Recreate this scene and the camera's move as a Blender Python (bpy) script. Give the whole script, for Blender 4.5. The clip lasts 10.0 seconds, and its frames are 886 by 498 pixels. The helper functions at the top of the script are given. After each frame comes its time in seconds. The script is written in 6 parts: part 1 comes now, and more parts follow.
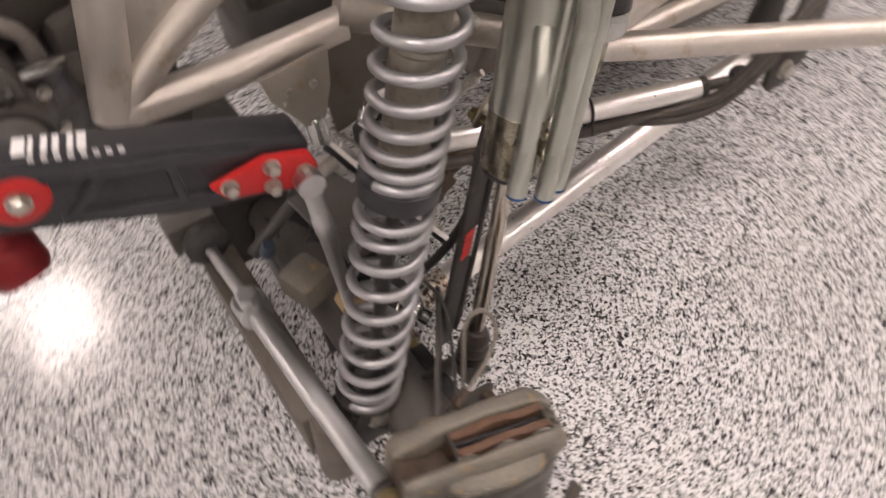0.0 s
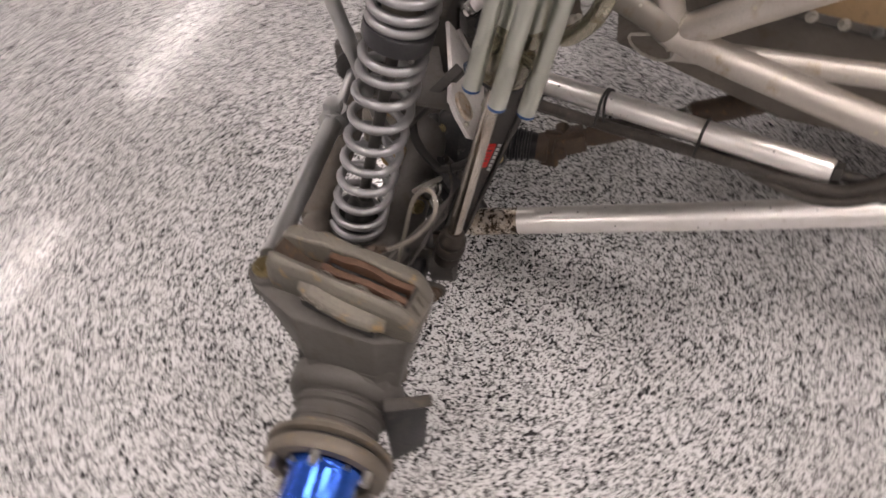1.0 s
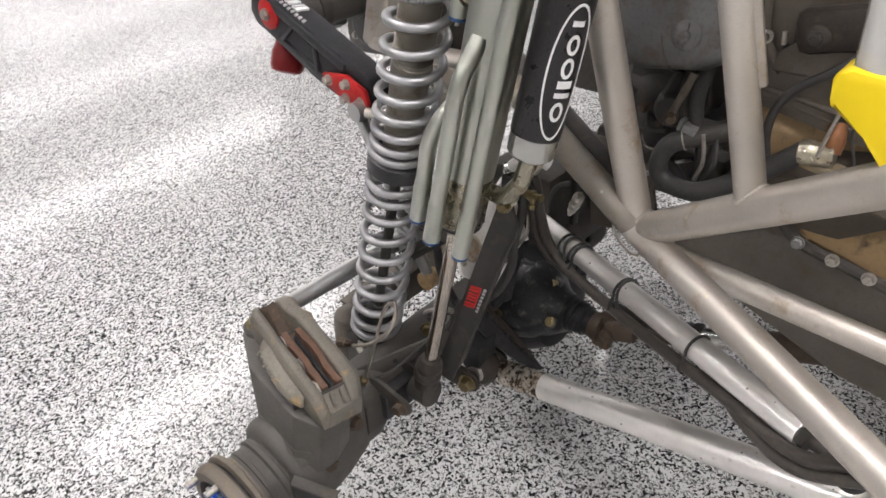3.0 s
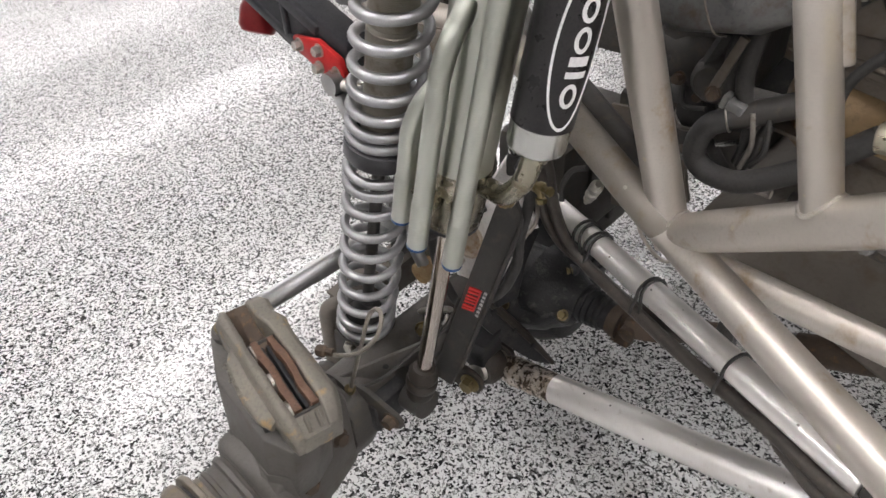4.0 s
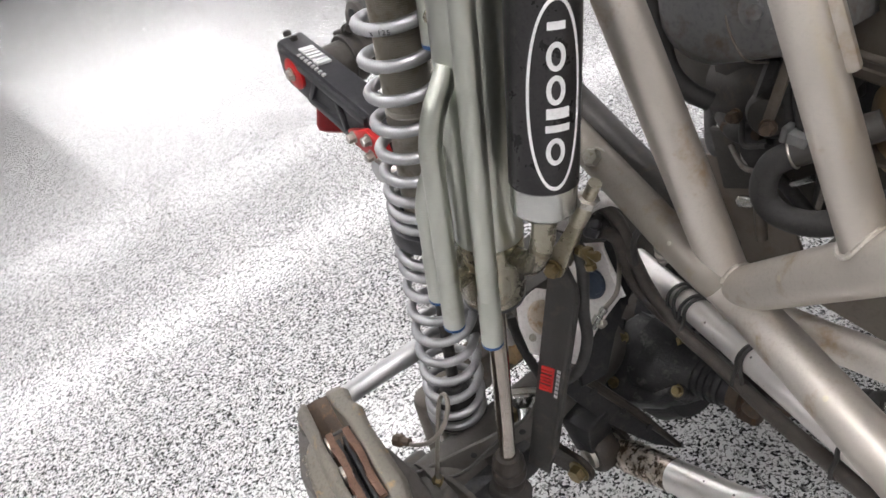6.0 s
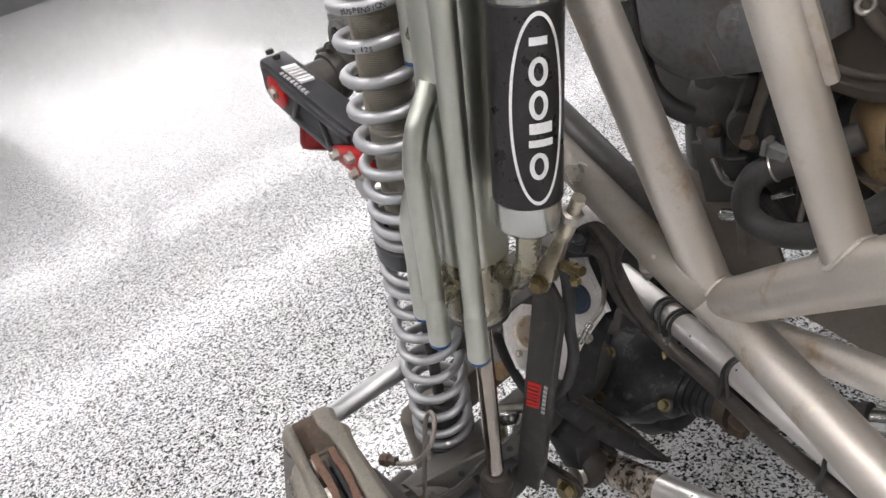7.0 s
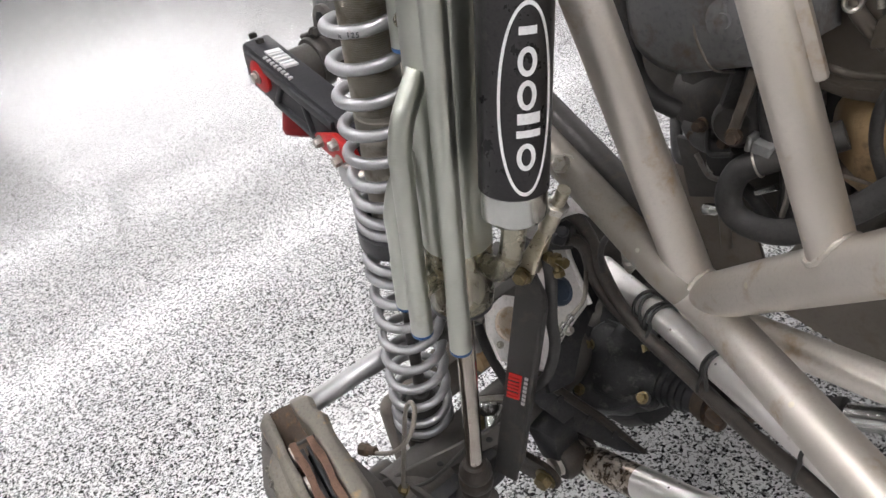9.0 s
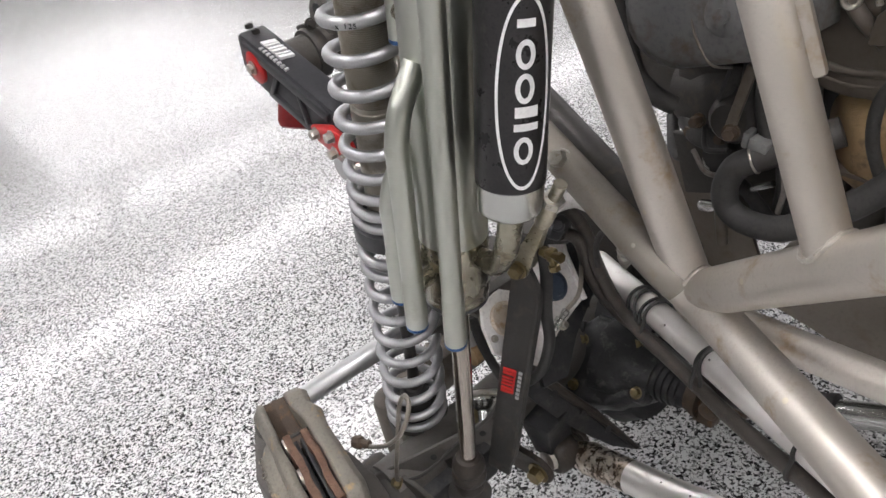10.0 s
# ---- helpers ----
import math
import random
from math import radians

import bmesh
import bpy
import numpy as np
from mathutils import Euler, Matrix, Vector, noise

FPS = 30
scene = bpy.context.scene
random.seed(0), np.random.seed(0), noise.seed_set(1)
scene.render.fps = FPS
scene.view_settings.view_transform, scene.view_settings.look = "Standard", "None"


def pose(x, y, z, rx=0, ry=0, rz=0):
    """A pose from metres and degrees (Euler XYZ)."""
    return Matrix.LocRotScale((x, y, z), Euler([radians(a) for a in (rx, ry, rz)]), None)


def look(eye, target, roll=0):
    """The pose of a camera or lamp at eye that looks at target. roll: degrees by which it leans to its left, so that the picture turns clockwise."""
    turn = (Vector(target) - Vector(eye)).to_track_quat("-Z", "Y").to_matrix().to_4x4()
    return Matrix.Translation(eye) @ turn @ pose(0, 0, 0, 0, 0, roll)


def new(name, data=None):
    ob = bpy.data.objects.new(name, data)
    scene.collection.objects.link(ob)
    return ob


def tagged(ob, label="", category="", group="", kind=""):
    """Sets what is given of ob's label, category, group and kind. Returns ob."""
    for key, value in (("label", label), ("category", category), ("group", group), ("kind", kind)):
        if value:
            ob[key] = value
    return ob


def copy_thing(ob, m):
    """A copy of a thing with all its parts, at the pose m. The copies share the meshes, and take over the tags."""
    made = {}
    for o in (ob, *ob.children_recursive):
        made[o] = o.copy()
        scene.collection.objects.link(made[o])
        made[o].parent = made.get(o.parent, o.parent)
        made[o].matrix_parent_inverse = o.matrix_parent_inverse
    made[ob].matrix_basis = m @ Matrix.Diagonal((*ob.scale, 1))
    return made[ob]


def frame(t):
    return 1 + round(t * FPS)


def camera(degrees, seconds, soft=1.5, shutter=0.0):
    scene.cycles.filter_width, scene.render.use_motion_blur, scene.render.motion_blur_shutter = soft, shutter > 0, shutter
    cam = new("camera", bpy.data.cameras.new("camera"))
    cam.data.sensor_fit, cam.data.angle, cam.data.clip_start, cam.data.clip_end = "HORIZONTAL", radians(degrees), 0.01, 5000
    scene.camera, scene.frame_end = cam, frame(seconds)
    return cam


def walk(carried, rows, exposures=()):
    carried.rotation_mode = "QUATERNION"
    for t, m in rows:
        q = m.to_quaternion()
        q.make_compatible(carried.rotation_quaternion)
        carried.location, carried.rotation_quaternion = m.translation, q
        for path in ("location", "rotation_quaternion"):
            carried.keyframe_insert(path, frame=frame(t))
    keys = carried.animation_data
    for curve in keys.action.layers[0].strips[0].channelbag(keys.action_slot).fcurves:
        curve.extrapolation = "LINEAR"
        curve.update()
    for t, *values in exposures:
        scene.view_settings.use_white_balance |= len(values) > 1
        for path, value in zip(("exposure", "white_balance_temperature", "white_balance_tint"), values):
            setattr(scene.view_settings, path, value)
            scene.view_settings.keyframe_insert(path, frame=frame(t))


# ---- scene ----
cam = camera(63.6, 10.0, soft=1.5, shutter=0.65)
PATH = [
    (0, pose(-0.0471, -0.4287, 1.0937, 38.531, 2.685, -34.430)),
    (0.2, pose(0.0155, -0.4903, 1.0852, 38.399, 1.821, -25.412)),
    (0.5, pose(0.1298, -0.6086, 1.0522, 38.885, 3.110, -9.229)),
    (0.7, pose(0.2166, -0.6643, 1.0567, 39.724, 3.170, 0.102)),
    (1, pose(0.3565, -0.6782, 1.0307, 41.583, 1.320, 11.086)),
    (1.3, pose(0.4734, -0.6336, 1.0226, 42.898, 0.061, 22.461)),
    (1.5, look((0.5279, -0.6236, 1.0143), (-0.158, 0.657, -0.361), 0.6)),
    (1.6, pose(0.5863, -0.6121, 1.0167, 49.566, -0.472, 33.096)),
    (1.8, pose(0.6581, -0.5673, 1.0312, 52.313, 0.603, 37.233)),
    (2, pose(0.7050, -0.5567, 1.0265, 54.573, 1.187, 39.028)),
    (2.5, pose(0.7550, -0.5584, 1.0277, 55.944, 2.278, 40.757)),
    (3, pose(0.7623, -0.5652, 1.0262, 55.591, 2.277, 41.703)),
    (3.2, pose(0.7476, -0.5594, 1.0171, 54.776, 1.949, 41.842)),
    (4.3, pose(0.6753, -0.4076, 0.9877, 50.451, 3.869, 43.871)),
    (4.5, pose(0.6838, -0.4065, 0.9839, 50.575, 4.536, 45.383)),
    (5, pose(0.7301, -0.3796, 0.9607, 53.112, 8.300, 49.959)),
    (5.5, pose(0.7543, -0.3430, 0.9509, 56.202, 12.148, 51.416)),
    (6, pose(0.7537, -0.3233, 0.9482, 59.461, 15.470, 52.154)),
    (7.5, pose(0.7517, -0.3231, 0.9457, 60.456, 15.050, 50.431)),
    (8, pose(0.7504, -0.3237, 0.9459, 60.112, 14.547, 50.196)),
    (8.5, pose(0.7486, -0.3236, 0.9451, 59.794, 14.129, 50.010)),
    (9, pose(0.7474, -0.3235, 0.9446, 59.481, 13.767, 49.823)),
    (9.5, pose(0.7466, -0.3244, 0.9442, 59.238, 13.419, 49.730)),
    (10, pose(0.7457, -0.3239, 0.9437, 58.973, 13.093, 49.693)),
]
EXPOSURES = [(0, 0.54, 7300, 22), (0.5, 0.45, 7200, 22), (1.0, 0.35, 7100, 21), (1.5, 0.33, 6900, 18), (2.0, 0.62, 6600, 14), (4.5, 0.72, 6500, 12), (6.0, 0.80, 6400, 12), (10.0, 0.72, 6400, 12)]
walk(cam, PATH, EXPOSURES)

# ---- world and lights ----
world = bpy.data.worlds.new("world")
world.use_nodes = True
scene.world = world
world.node_tree.nodes["Background"].inputs[0].default_value = (0.9, 0.95, 1.0, 1)
world.node_tree.nodes["Background"].inputs[1].default_value = 0.02

LAMP = 19.5          # glow of the ceiling fixtures


# ---- materials ----
def nodes_of(name):
    m = bpy.data.materials.new(name)
    m.use_nodes = True
    nt = m.node_tree
    return m, nt, nt.nodes["Principled BSDF"]


def mixer(nt, a, b, fac):
    n = nt.nodes.new("ShaderNodeMix")
    n.data_type = "RGBA"
    for sock, v in ((n.inputs[6], a), (n.inputs[7], b), (n.inputs[0], fac)):
        if isinstance(v, (int, float)):
            sock.default_value = v
        elif isinstance(v, tuple):
            sock.default_value = (*v, 1)
        else:
            nt.links.new(v, sock)
    return n.outputs[2]


def ramp(nt, src, lo, hi):
    n = nt.nodes.new("ShaderNodeMapRange")
    n.inputs[1].default_value, n.inputs[2].default_value = lo, hi
    n.clamp = True
    nt.links.new(src, n.inputs[0])
    return n.outputs[0]


def noise_node(nt, co, scale, detail=4.0, rough=0.55):
    n = nt.nodes.new("ShaderNodeTexNoise")
    n.inputs["Scale"].default_value, n.inputs["Detail"].default_value, n.inputs["Roughness"].default_value = scale, detail, rough
    nt.links.new(co, n.inputs["Vector"])
    return n.outputs["Fac"]


def surface(name, base, worn, dirt=None, rough=0.5, metal=0.0, patch=18.0, grain=160.0, bump=0.15, dirty=(0.55, 0.75), spots=None, coat=0.0, spread=0.12, mottle=0.4):
    """A worn surface: base and worn colours in patches, dirt in stains, fine grain in the gloss and relief, dark spots if wanted."""
    m, nt, bsdf = nodes_of(name)
    co = nt.nodes.new("ShaderNodeTexCoord").outputs["Object"]
    big, fine, mid = noise_node(nt, co, patch), noise_node(nt, co, grain, 3), noise_node(nt, co, patch * 3.1, 5, 0.65)
    col = mixer(nt, base, worn, ramp(nt, big, 0.35, 0.65))
    col = mixer(nt, col, tuple(c * (1 - 0.7 * mottle) for c in base), ramp(nt, fine, 0.5, 0.8))
    if dirt:
        col = mixer(nt, col, dirt, ramp(nt, mid, *dirty))
    if spots:
        v = nt.nodes.new("ShaderNodeTexVoronoi")
        v.inputs["Scale"].default_value = spots[0]
        nt.links.new(co, v.inputs["Vector"])
        k = ramp(nt, v.outputs["Distance"], spots[1], spots[1] * 0.7)
        gate = nt.nodes.new("ShaderNodeMath")
        gate.operation = "MULTIPLY"
        nt.links.new(k, gate.inputs[0])
        nt.links.new(ramp(nt, noise_node(nt, co, spots[0] * 0.4, 1), 0.48, 0.55), gate.inputs[1])
        col = mixer(nt, col, spots[2], gate.outputs[0])
    nt.links.new(col, bsdf.inputs["Base Color"])
    r = nt.nodes.new("ShaderNodeMapRange")
    r.inputs[3].default_value, r.inputs[4].default_value = max(0.03, rough - spread), min(1, rough + spread)
    nt.links.new(mid, r.inputs[0])
    nt.links.new(r.outputs[0], bsdf.inputs["Roughness"])
    bsdf.inputs["Metallic"].default_value = metal
    bsdf.inputs["Coat Weight"].default_value = coat
    bsdf.inputs["Specular IOR Level"].default_value = 0.5 if metal > 0.5 or coat else 0.32
    if bump:
        b = nt.nodes.new("ShaderNodeBump")
        b.inputs["Strength"].default_value, b.inputs["Distance"].default_value = bump, 0.002
        nt.links.new(fine, b.inputs["Height"])
        nt.links.new(b.outputs[0], bsdf.inputs["Normal"])
    return m


frame_steel = surface("frame_steel", (0.57, 0.53, 0.482), (0.49, 0.45, 0.402), (0.37, 0.265, 0.15), 0.42, 0.76, 7, 420, 0.03, (0.585, 0.74), (38, 0.10, (0.60, 0.55, 0.44)), spread=0.10, mottle=0.22)
# brown-stained frame steel, darkened for the front leg's shade; the mount plate shares it
shaded_stained_steel = surface("shaded_stained_steel", (0.31, 0.282, 0.248), (0.25, 0.226, 0.196), (0.23, 0.165, 0.10), 0.50, 0.55, 9, 420, 0.05, (0.54, 0.74), (38, 0.10, (0.55, 0.50, 0.42)), spread=0.10, mottle=0.25)
weld_steel = surface("weld_steel", (0.58, 0.55, 0.50), (0.48, 0.44, 0.38), (0.34, 0.27, 0.19), 0.4, 0.7, 60, 500, 0.5, (0.58, 0.78))
spring_paint = surface("spring_paint", (0.40, 0.402, 0.41), (0.35, 0.35, 0.355), (0.25, 0.22, 0.185), 0.40, 0.78, 25, 420, 0.05, (0.62, 0.85), spread=0.07, mottle=0.25)
zinc = surface("zinc", (0.50, 0.512, 0.462), (0.43, 0.442, 0.392), (0.32, 0.295, 0.22), 0.30, 0.96, 9, 420, 0.03, (0.60, 0.92), spread=0.05, mottle=0.10)
zinc_dull = surface("zinc_dull", (0.36, 0.34, 0.275), (0.28, 0.258, 0.19), (0.15, 0.115, 0.065), 0.26, 0.97, 20, 260, 0.1, (0.5, 0.75))
cap_metal = surface("cap_metal", (0.52, 0.525, 0.505), (0.46, 0.46, 0.44), (0.34, 0.30, 0.23), 0.24, 1.0, 25, 300, 0.02, (0.72, 0.95), spread=0.03, mottle=0.1)
chrome = surface("chrome", (0.47, 0.43, 0.385), (0.40, 0.355, 0.305), (0.27, 0.21, 0.14), 0.09, 1.0, 14, 200, 0.0, (0.6, 0.85), spread=0.05)
link_steel = surface("link_steel", (0.88, 0.855, 0.83), (0.78, 0.745, 0.71), (0.40, 0.33, 0.26), 0.32, 0.80, 16, 300, 0.03, (0.62, 0.88), (60, 0.10, (0.08, 0.07, 0.06)), spread=0.04, mottle=0.12)
rusty = surface("rusty", (0.74, 0.69, 0.62), (0.40, 0.31, 0.22), (0.060, 0.040, 0.026), 0.36, 0.80, 34, 320, 0.2, (0.47, 0.56))
cast_grey = surface("cast_grey", (0.10, 0.093, 0.085), (0.08, 0.074, 0.067), (0.07, 0.057, 0.042), 0.55, 0.15, 14, 240, 0.25, (0.55, 0.8))
caliper_paint = surface("caliper_paint", (0.155, 0.143, 0.122), (0.19, 0.173, 0.142), (0.32, 0.215, 0.095), 0.46, 0.2, 13, 260, 0.25, (0.58, 0.70))
caliper_tan = surface("caliper_tan", (0.27, 0.225, 0.15), (0.22, 0.185, 0.13), (0.32, 0.19, 0.06), 0.45, 0.2, 14, 240, 0.2, (0.55, 0.75))
pad_rust = surface("pad_rust", (0.135, 0.075, 0.048), (0.105, 0.058, 0.038), (0.05, 0.03, 0.022), 0.6, 0.1, 50, 300, 0.5)
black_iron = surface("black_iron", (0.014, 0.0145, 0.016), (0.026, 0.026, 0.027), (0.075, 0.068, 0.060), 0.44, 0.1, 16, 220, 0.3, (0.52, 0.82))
dark_steel = surface("dark_steel", (0.062, 0.058, 0.054), (0.045, 0.042, 0.039), (0.09, 0.075, 0.058), 0.48, 0.3, 20, 240, 0.2)
black_anodised = surface("black_anodised", (0.032, 0.032, 0.036), (0.042, 0.042, 0.045), (0.08, 0.075, 0.07), 0.38, 0.2, 20, 300, 0.05, (0.66, 0.9))
rubber = surface("rubber", (0.032, 0.031, 0.03), (0.045, 0.043, 0.041), (0.09, 0.08, 0.068), 0.6, 0.0, 30, 300, 0.15, (0.6, 0.9))
webbing = surface("webbing", (0.05, 0.047, 0.044), (0.038, 0.037, 0.036), (0.11, 0.093, 0.074), 0.62, 0.0, 14, 900, 0.5, (0.52, 0.8))
red_paint = surface("red_paint", (0.50, 0.022, 0.022), (0.42, 0.02, 0.02), (0.2, 0.03, 0.025), 0.35, 0.1, 30, 300, 0.05, (0.66, 0.9))
red_dark = surface("red_dark", (0.22, 0.012, 0.014), (0.16, 0.010, 0.012), None, 0.4, 0.2, 30, 300, 0.05)
blue_cap = surface("blue_cap", (0.035, 0.09, 0.23), (0.045, 0.11, 0.25), None, 0.3, 0.5, 30, 300, 0.05)
blue_anodised = surface("blue_anodised", (0.03, 0.12, 0.58), (0.04, 0.15, 0.52), None, 0.19, 0.85, 10, 300, 0.0, spread=0.03)
yellow_paint = surface("yellow_paint", (0.80, 0.60, 0.01), (0.76, 0.55, 0.01), None, 0.4, 0.0, 6, 200, 0.02, mottle=0.03)
white_ink = surface("white_ink", (0.78, 0.78, 0.78), (0.7, 0.7, 0.7), None, 0.5, 0.0, 60, 300, 0.03)
grey_ink = surface("grey_ink", (0.45, 0.45, 0.45), (0.4, 0.4, 0.4), None, 0.5, 0.0, 60, 300, 0.03)
red_ink = surface("red_ink", (0.60, 0.035, 0.03), (0.5, 0.03, 0.03), None, 0.45, 0.0, 60, 300, 0.03)
brass = surface("brass", (0.25, 0.20, 0.105), (0.20, 0.155, 0.08), (0.09, 0.07, 0.045), 0.36, 0.9, 50, 300, 0.1)
bolt_steel = surface("bolt_steel", (0.5, 0.48, 0.44), (0.4, 0.37, 0.32), (0.2, 0.16, 0.1), 0.32, 0.9, 60, 300, 0.1)
pale_plate = surface("pale_plate", (0.76, 0.74, 0.72), (0.66, 0.635, 0.61), (0.42, 0.36, 0.29), 0.42, 0.1, 18, 260, 0.12, (0.6, 0.85))
tan_part = surface("tan_part", (0.34, 0.235, 0.12), (0.40, 0.29, 0.17), (0.2, 0.1, 0.035), 0.5, 0.15, 14, 200, 0.2, (0.52, 0.75))
tank_grey = surface("tank_grey", (0.13, 0.13, 0.133), (0.165, 0.163, 0.16), (0.10, 0.08, 0.06), 0.4, 0.3, 14, 200, 0.25, (0.52, 0.7))
panel_grey = surface("panel_grey", (0.135, 0.116, 0.096), (0.105, 0.09, 0.074), (0.085, 0.066, 0.048), 0.52, 0.25, 10, 200, 0.2, (0.5, 0.72))
hose_grey = surface("hose_grey", (0.16, 0.145, 0.13), (0.2, 0.18, 0.16), (0.1, 0.08, 0.06), 0.5, 0.1, 40, 700, 0.4)
steel_line = surface("steel_line", (0.26, 0.235, 0.205), (0.21, 0.188, 0.16), None, 0.4, 0.6, 60, 900, 0.5)
boot_rubber = surface("boot_rubber", (0.024, 0.020, 0.017), (0.037, 0.030, 0.024), (0.085, 0.062, 0.045), 0.5, 0.0, 30, 300, 0.3, (0.56, 0.8))
bright_steel = surface("bright_steel", (0.50, 0.505, 0.505), (0.43, 0.43, 0.425), (0.27, 0.24, 0.20), 0.34, 1.0, 16, 300, 0.04, (0.64, 0.88), spread=0.05, mottle=0.1)
ceiling_paint = surface("ceiling_paint", (0.56, 0.56, 0.545), (0.52, 0.52, 0.505), None, 0.6, 0.0, 1.2, 60, 0.05)
wall_paint = surface("wall_paint", (0.46, 0.46, 0.455), (0.42, 0.42, 0.415), None, 0.6, 0.0, 1.2, 60, 0.05)
wall_dark = surface("wall_dark", (0.13, 0.13, 0.132), (0.11, 0.11, 0.112), None, 0.6, 0.0, 1.2, 60, 0.05)
pale_zinc = surface("pale_zinc", (0.50, 0.465, 0.37), (0.42, 0.38, 0.29), (0.24, 0.19, 0.11), 0.30, 0.9, 30, 260, 0.1, (0.55, 0.8))
cover_tan = surface("cover_tan", (0.56, 0.49, 0.40), (0.48, 0.40, 0.31), (0.32, 0.19, 0.08), 0.45, 0.2, 30, 260, 0.1, (0.52, 0.72))
lamp_frame = surface("lamp_frame", (0.7, 0.7, 0.7), (0.66, 0.66, 0.66), None, 0.4, 0.0, 3, 60, 0.0)


def floor_material():
    """Epoxy floor with broadcast black, grey and white flakes under a glossy, slightly uneven clear coat."""
    m, nt, bsdf = nodes_of("flake_floor")
    co = nt.nodes.new("ShaderNodeTexCoord").outputs["Object"]
    warp = nt.nodes.new("ShaderNodeTexNoise")
    warp.inputs["Scale"].default_value, warp.inputs["Detail"].default_value = 190, 2
    nt.links.new(co, warp.inputs["Vector"])
    sub = nt.nodes.new("ShaderNodeVectorMath")
    sub.operation = "MULTIPLY_ADD"
    sub.inputs[1].default_value = (0.007, 0.007, 0.0)
    nt.links.new(warp.outputs["Color"], sub.inputs[0])
    nt.links.new(co, sub.inputs[2])

    def flakes(scale, stops):
        v = nt.nodes.new("ShaderNodeTexVoronoi")
        v.voronoi_dimensions = "2D"
        v.inputs["Scale"].default_value = scale
        nt.links.new(sub.outputs[0], v.inputs["Vector"])
        sep = nt.nodes.new("ShaderNodeSeparateColor")
        nt.links.new(v.outputs["Color"], sep.inputs[0])
        cr = nt.nodes.new("ShaderNodeValToRGB")
        cr.color_ramp.interpolation = "CONSTANT"
        els = cr.color_ramp.elements
        while len(els) < len(stops):
            els.new(0.5)
        for e, (pos, c) in zip(els, stops):
            e.position, e.color = pos, (c[0], c[1], c[2], 1)
        nt.links.new(sep.outputs[0], cr.inputs[0])
        return cr.outputs[0], sep.outputs[1]
    a, pick = flakes(FLAKE, [(0.0, (0.022, 0.022, 0.023)), (0.25, (0.10, 0.098, 0.098)), (0.37, (0.30, 0.295, 0.295)), (0.50, (0.70, 0.70, 0.70))])
    b, _ = flakes(FLAKE * 2.3, [(0.0, (0.035, 0.035, 0.036)), (0.20, (0.36, 0.353, 0.353)), (0.45, (0.71, 0.71, 0.71))])
    col = mixer(nt, a, b, ramp(nt, pick, 0.60, 0.61))
    dust = noise_node(nt, co, 1.7, 5, 0.6)
    col = mixer(nt, col, (0.52, 0.50, 0.48), ramp(nt, dust, 0.52, 2.2))
    nt.links.new(col, bsdf.inputs["Base Color"])
    r = nt.nodes.new("ShaderNodeMapRange")
    r.inputs[3].default_value, r.inputs[4].default_value = 0.16, 0.32
    nt.links.new(noise_node(nt, co, 9, 4), r.inputs[0])
    nt.links.new(r.outputs[0], bsdf.inputs["Roughness"])
    bsdf.inputs["Specular IOR Level"].default_value = 0.30
    bsdf.inputs["Coat Weight"].default_value = 0.40
    bsdf.inputs["Coat Roughness"].default_value = 0.095
    h1, h2 = noise_node(nt, co, 14, 2), noise_node(nt, co, 220, 2)
    add = nt.nodes.new("ShaderNodeMath")
    add.operation = "MULTIPLY_ADD"
    add.inputs[1].default_value = 0.05
    nt.links.new(h2, add.inputs[0])
    nt.links.new(h1, add.inputs[2])
    bp = nt.nodes.new("ShaderNodeBump")
    bp.inputs["Strength"].default_value, bp.inputs["Distance"].default_value = 0.26, 0.004
    nt.links.new(add.outputs[0], bp.inputs["Height"])
    nt.links.new(bp.outputs[0], bsdf.inputs["Normal"])
    nt.links.new(bp.outputs[0], bsdf.inputs["Coat Normal"])
    return m


FLAKE = 262.0
flake_floor = floor_material()

glow, glow_nt, glow_bsdf = nodes_of("lamp_glow")
glow_bsdf.inputs["Base Color"].default_value = (0.9, 0.9, 0.9, 1)
glow_bsdf.inputs["Emission Color"].default_value = (1.0, 0.975, 0.965, 1)
glow_bsdf.inputs["Emission Strength"].default_value = LAMP


# ---- building helpers ----
V = Vector


def basis(d):
    d = V(d).normalized()
    u = d.cross(V((0, 0, 1)) if abs(d.z) < 0.9 else V((1, 0, 0))).normalized()
    return d, u, d.cross(u)


def lerp(a, b, s):
    return V(a) + (V(b) - V(a)) * s


def smooth_path(pts, steps=6):
    """A rounded line through the points."""
    p = [V(q) for q in pts]
    p = [p[0] * 2 - p[1]] + p + [p[-1] * 2 - p[-2]]
    out = []
    for i in range(1, len(p) - 2):
        for k in range(steps):
            t = k / steps
            a, b, c, d = p[i - 1], p[i], p[i + 1], p[i + 2]
            out.append(0.5 * ((2 * b) + (c - a) * t + (2 * a - 5 * b + 4 * c - d) * t * t + (3 * b - a - 3 * c + d) * t ** 3))
    return out + [p[-2]]


def bridge(bm, r1, r2):
    n = len(r1)
    for i in range(n):
        bm.faces.new((r1[i], r1[(i + 1) % n], r2[(i + 1) % n], r2[i]))


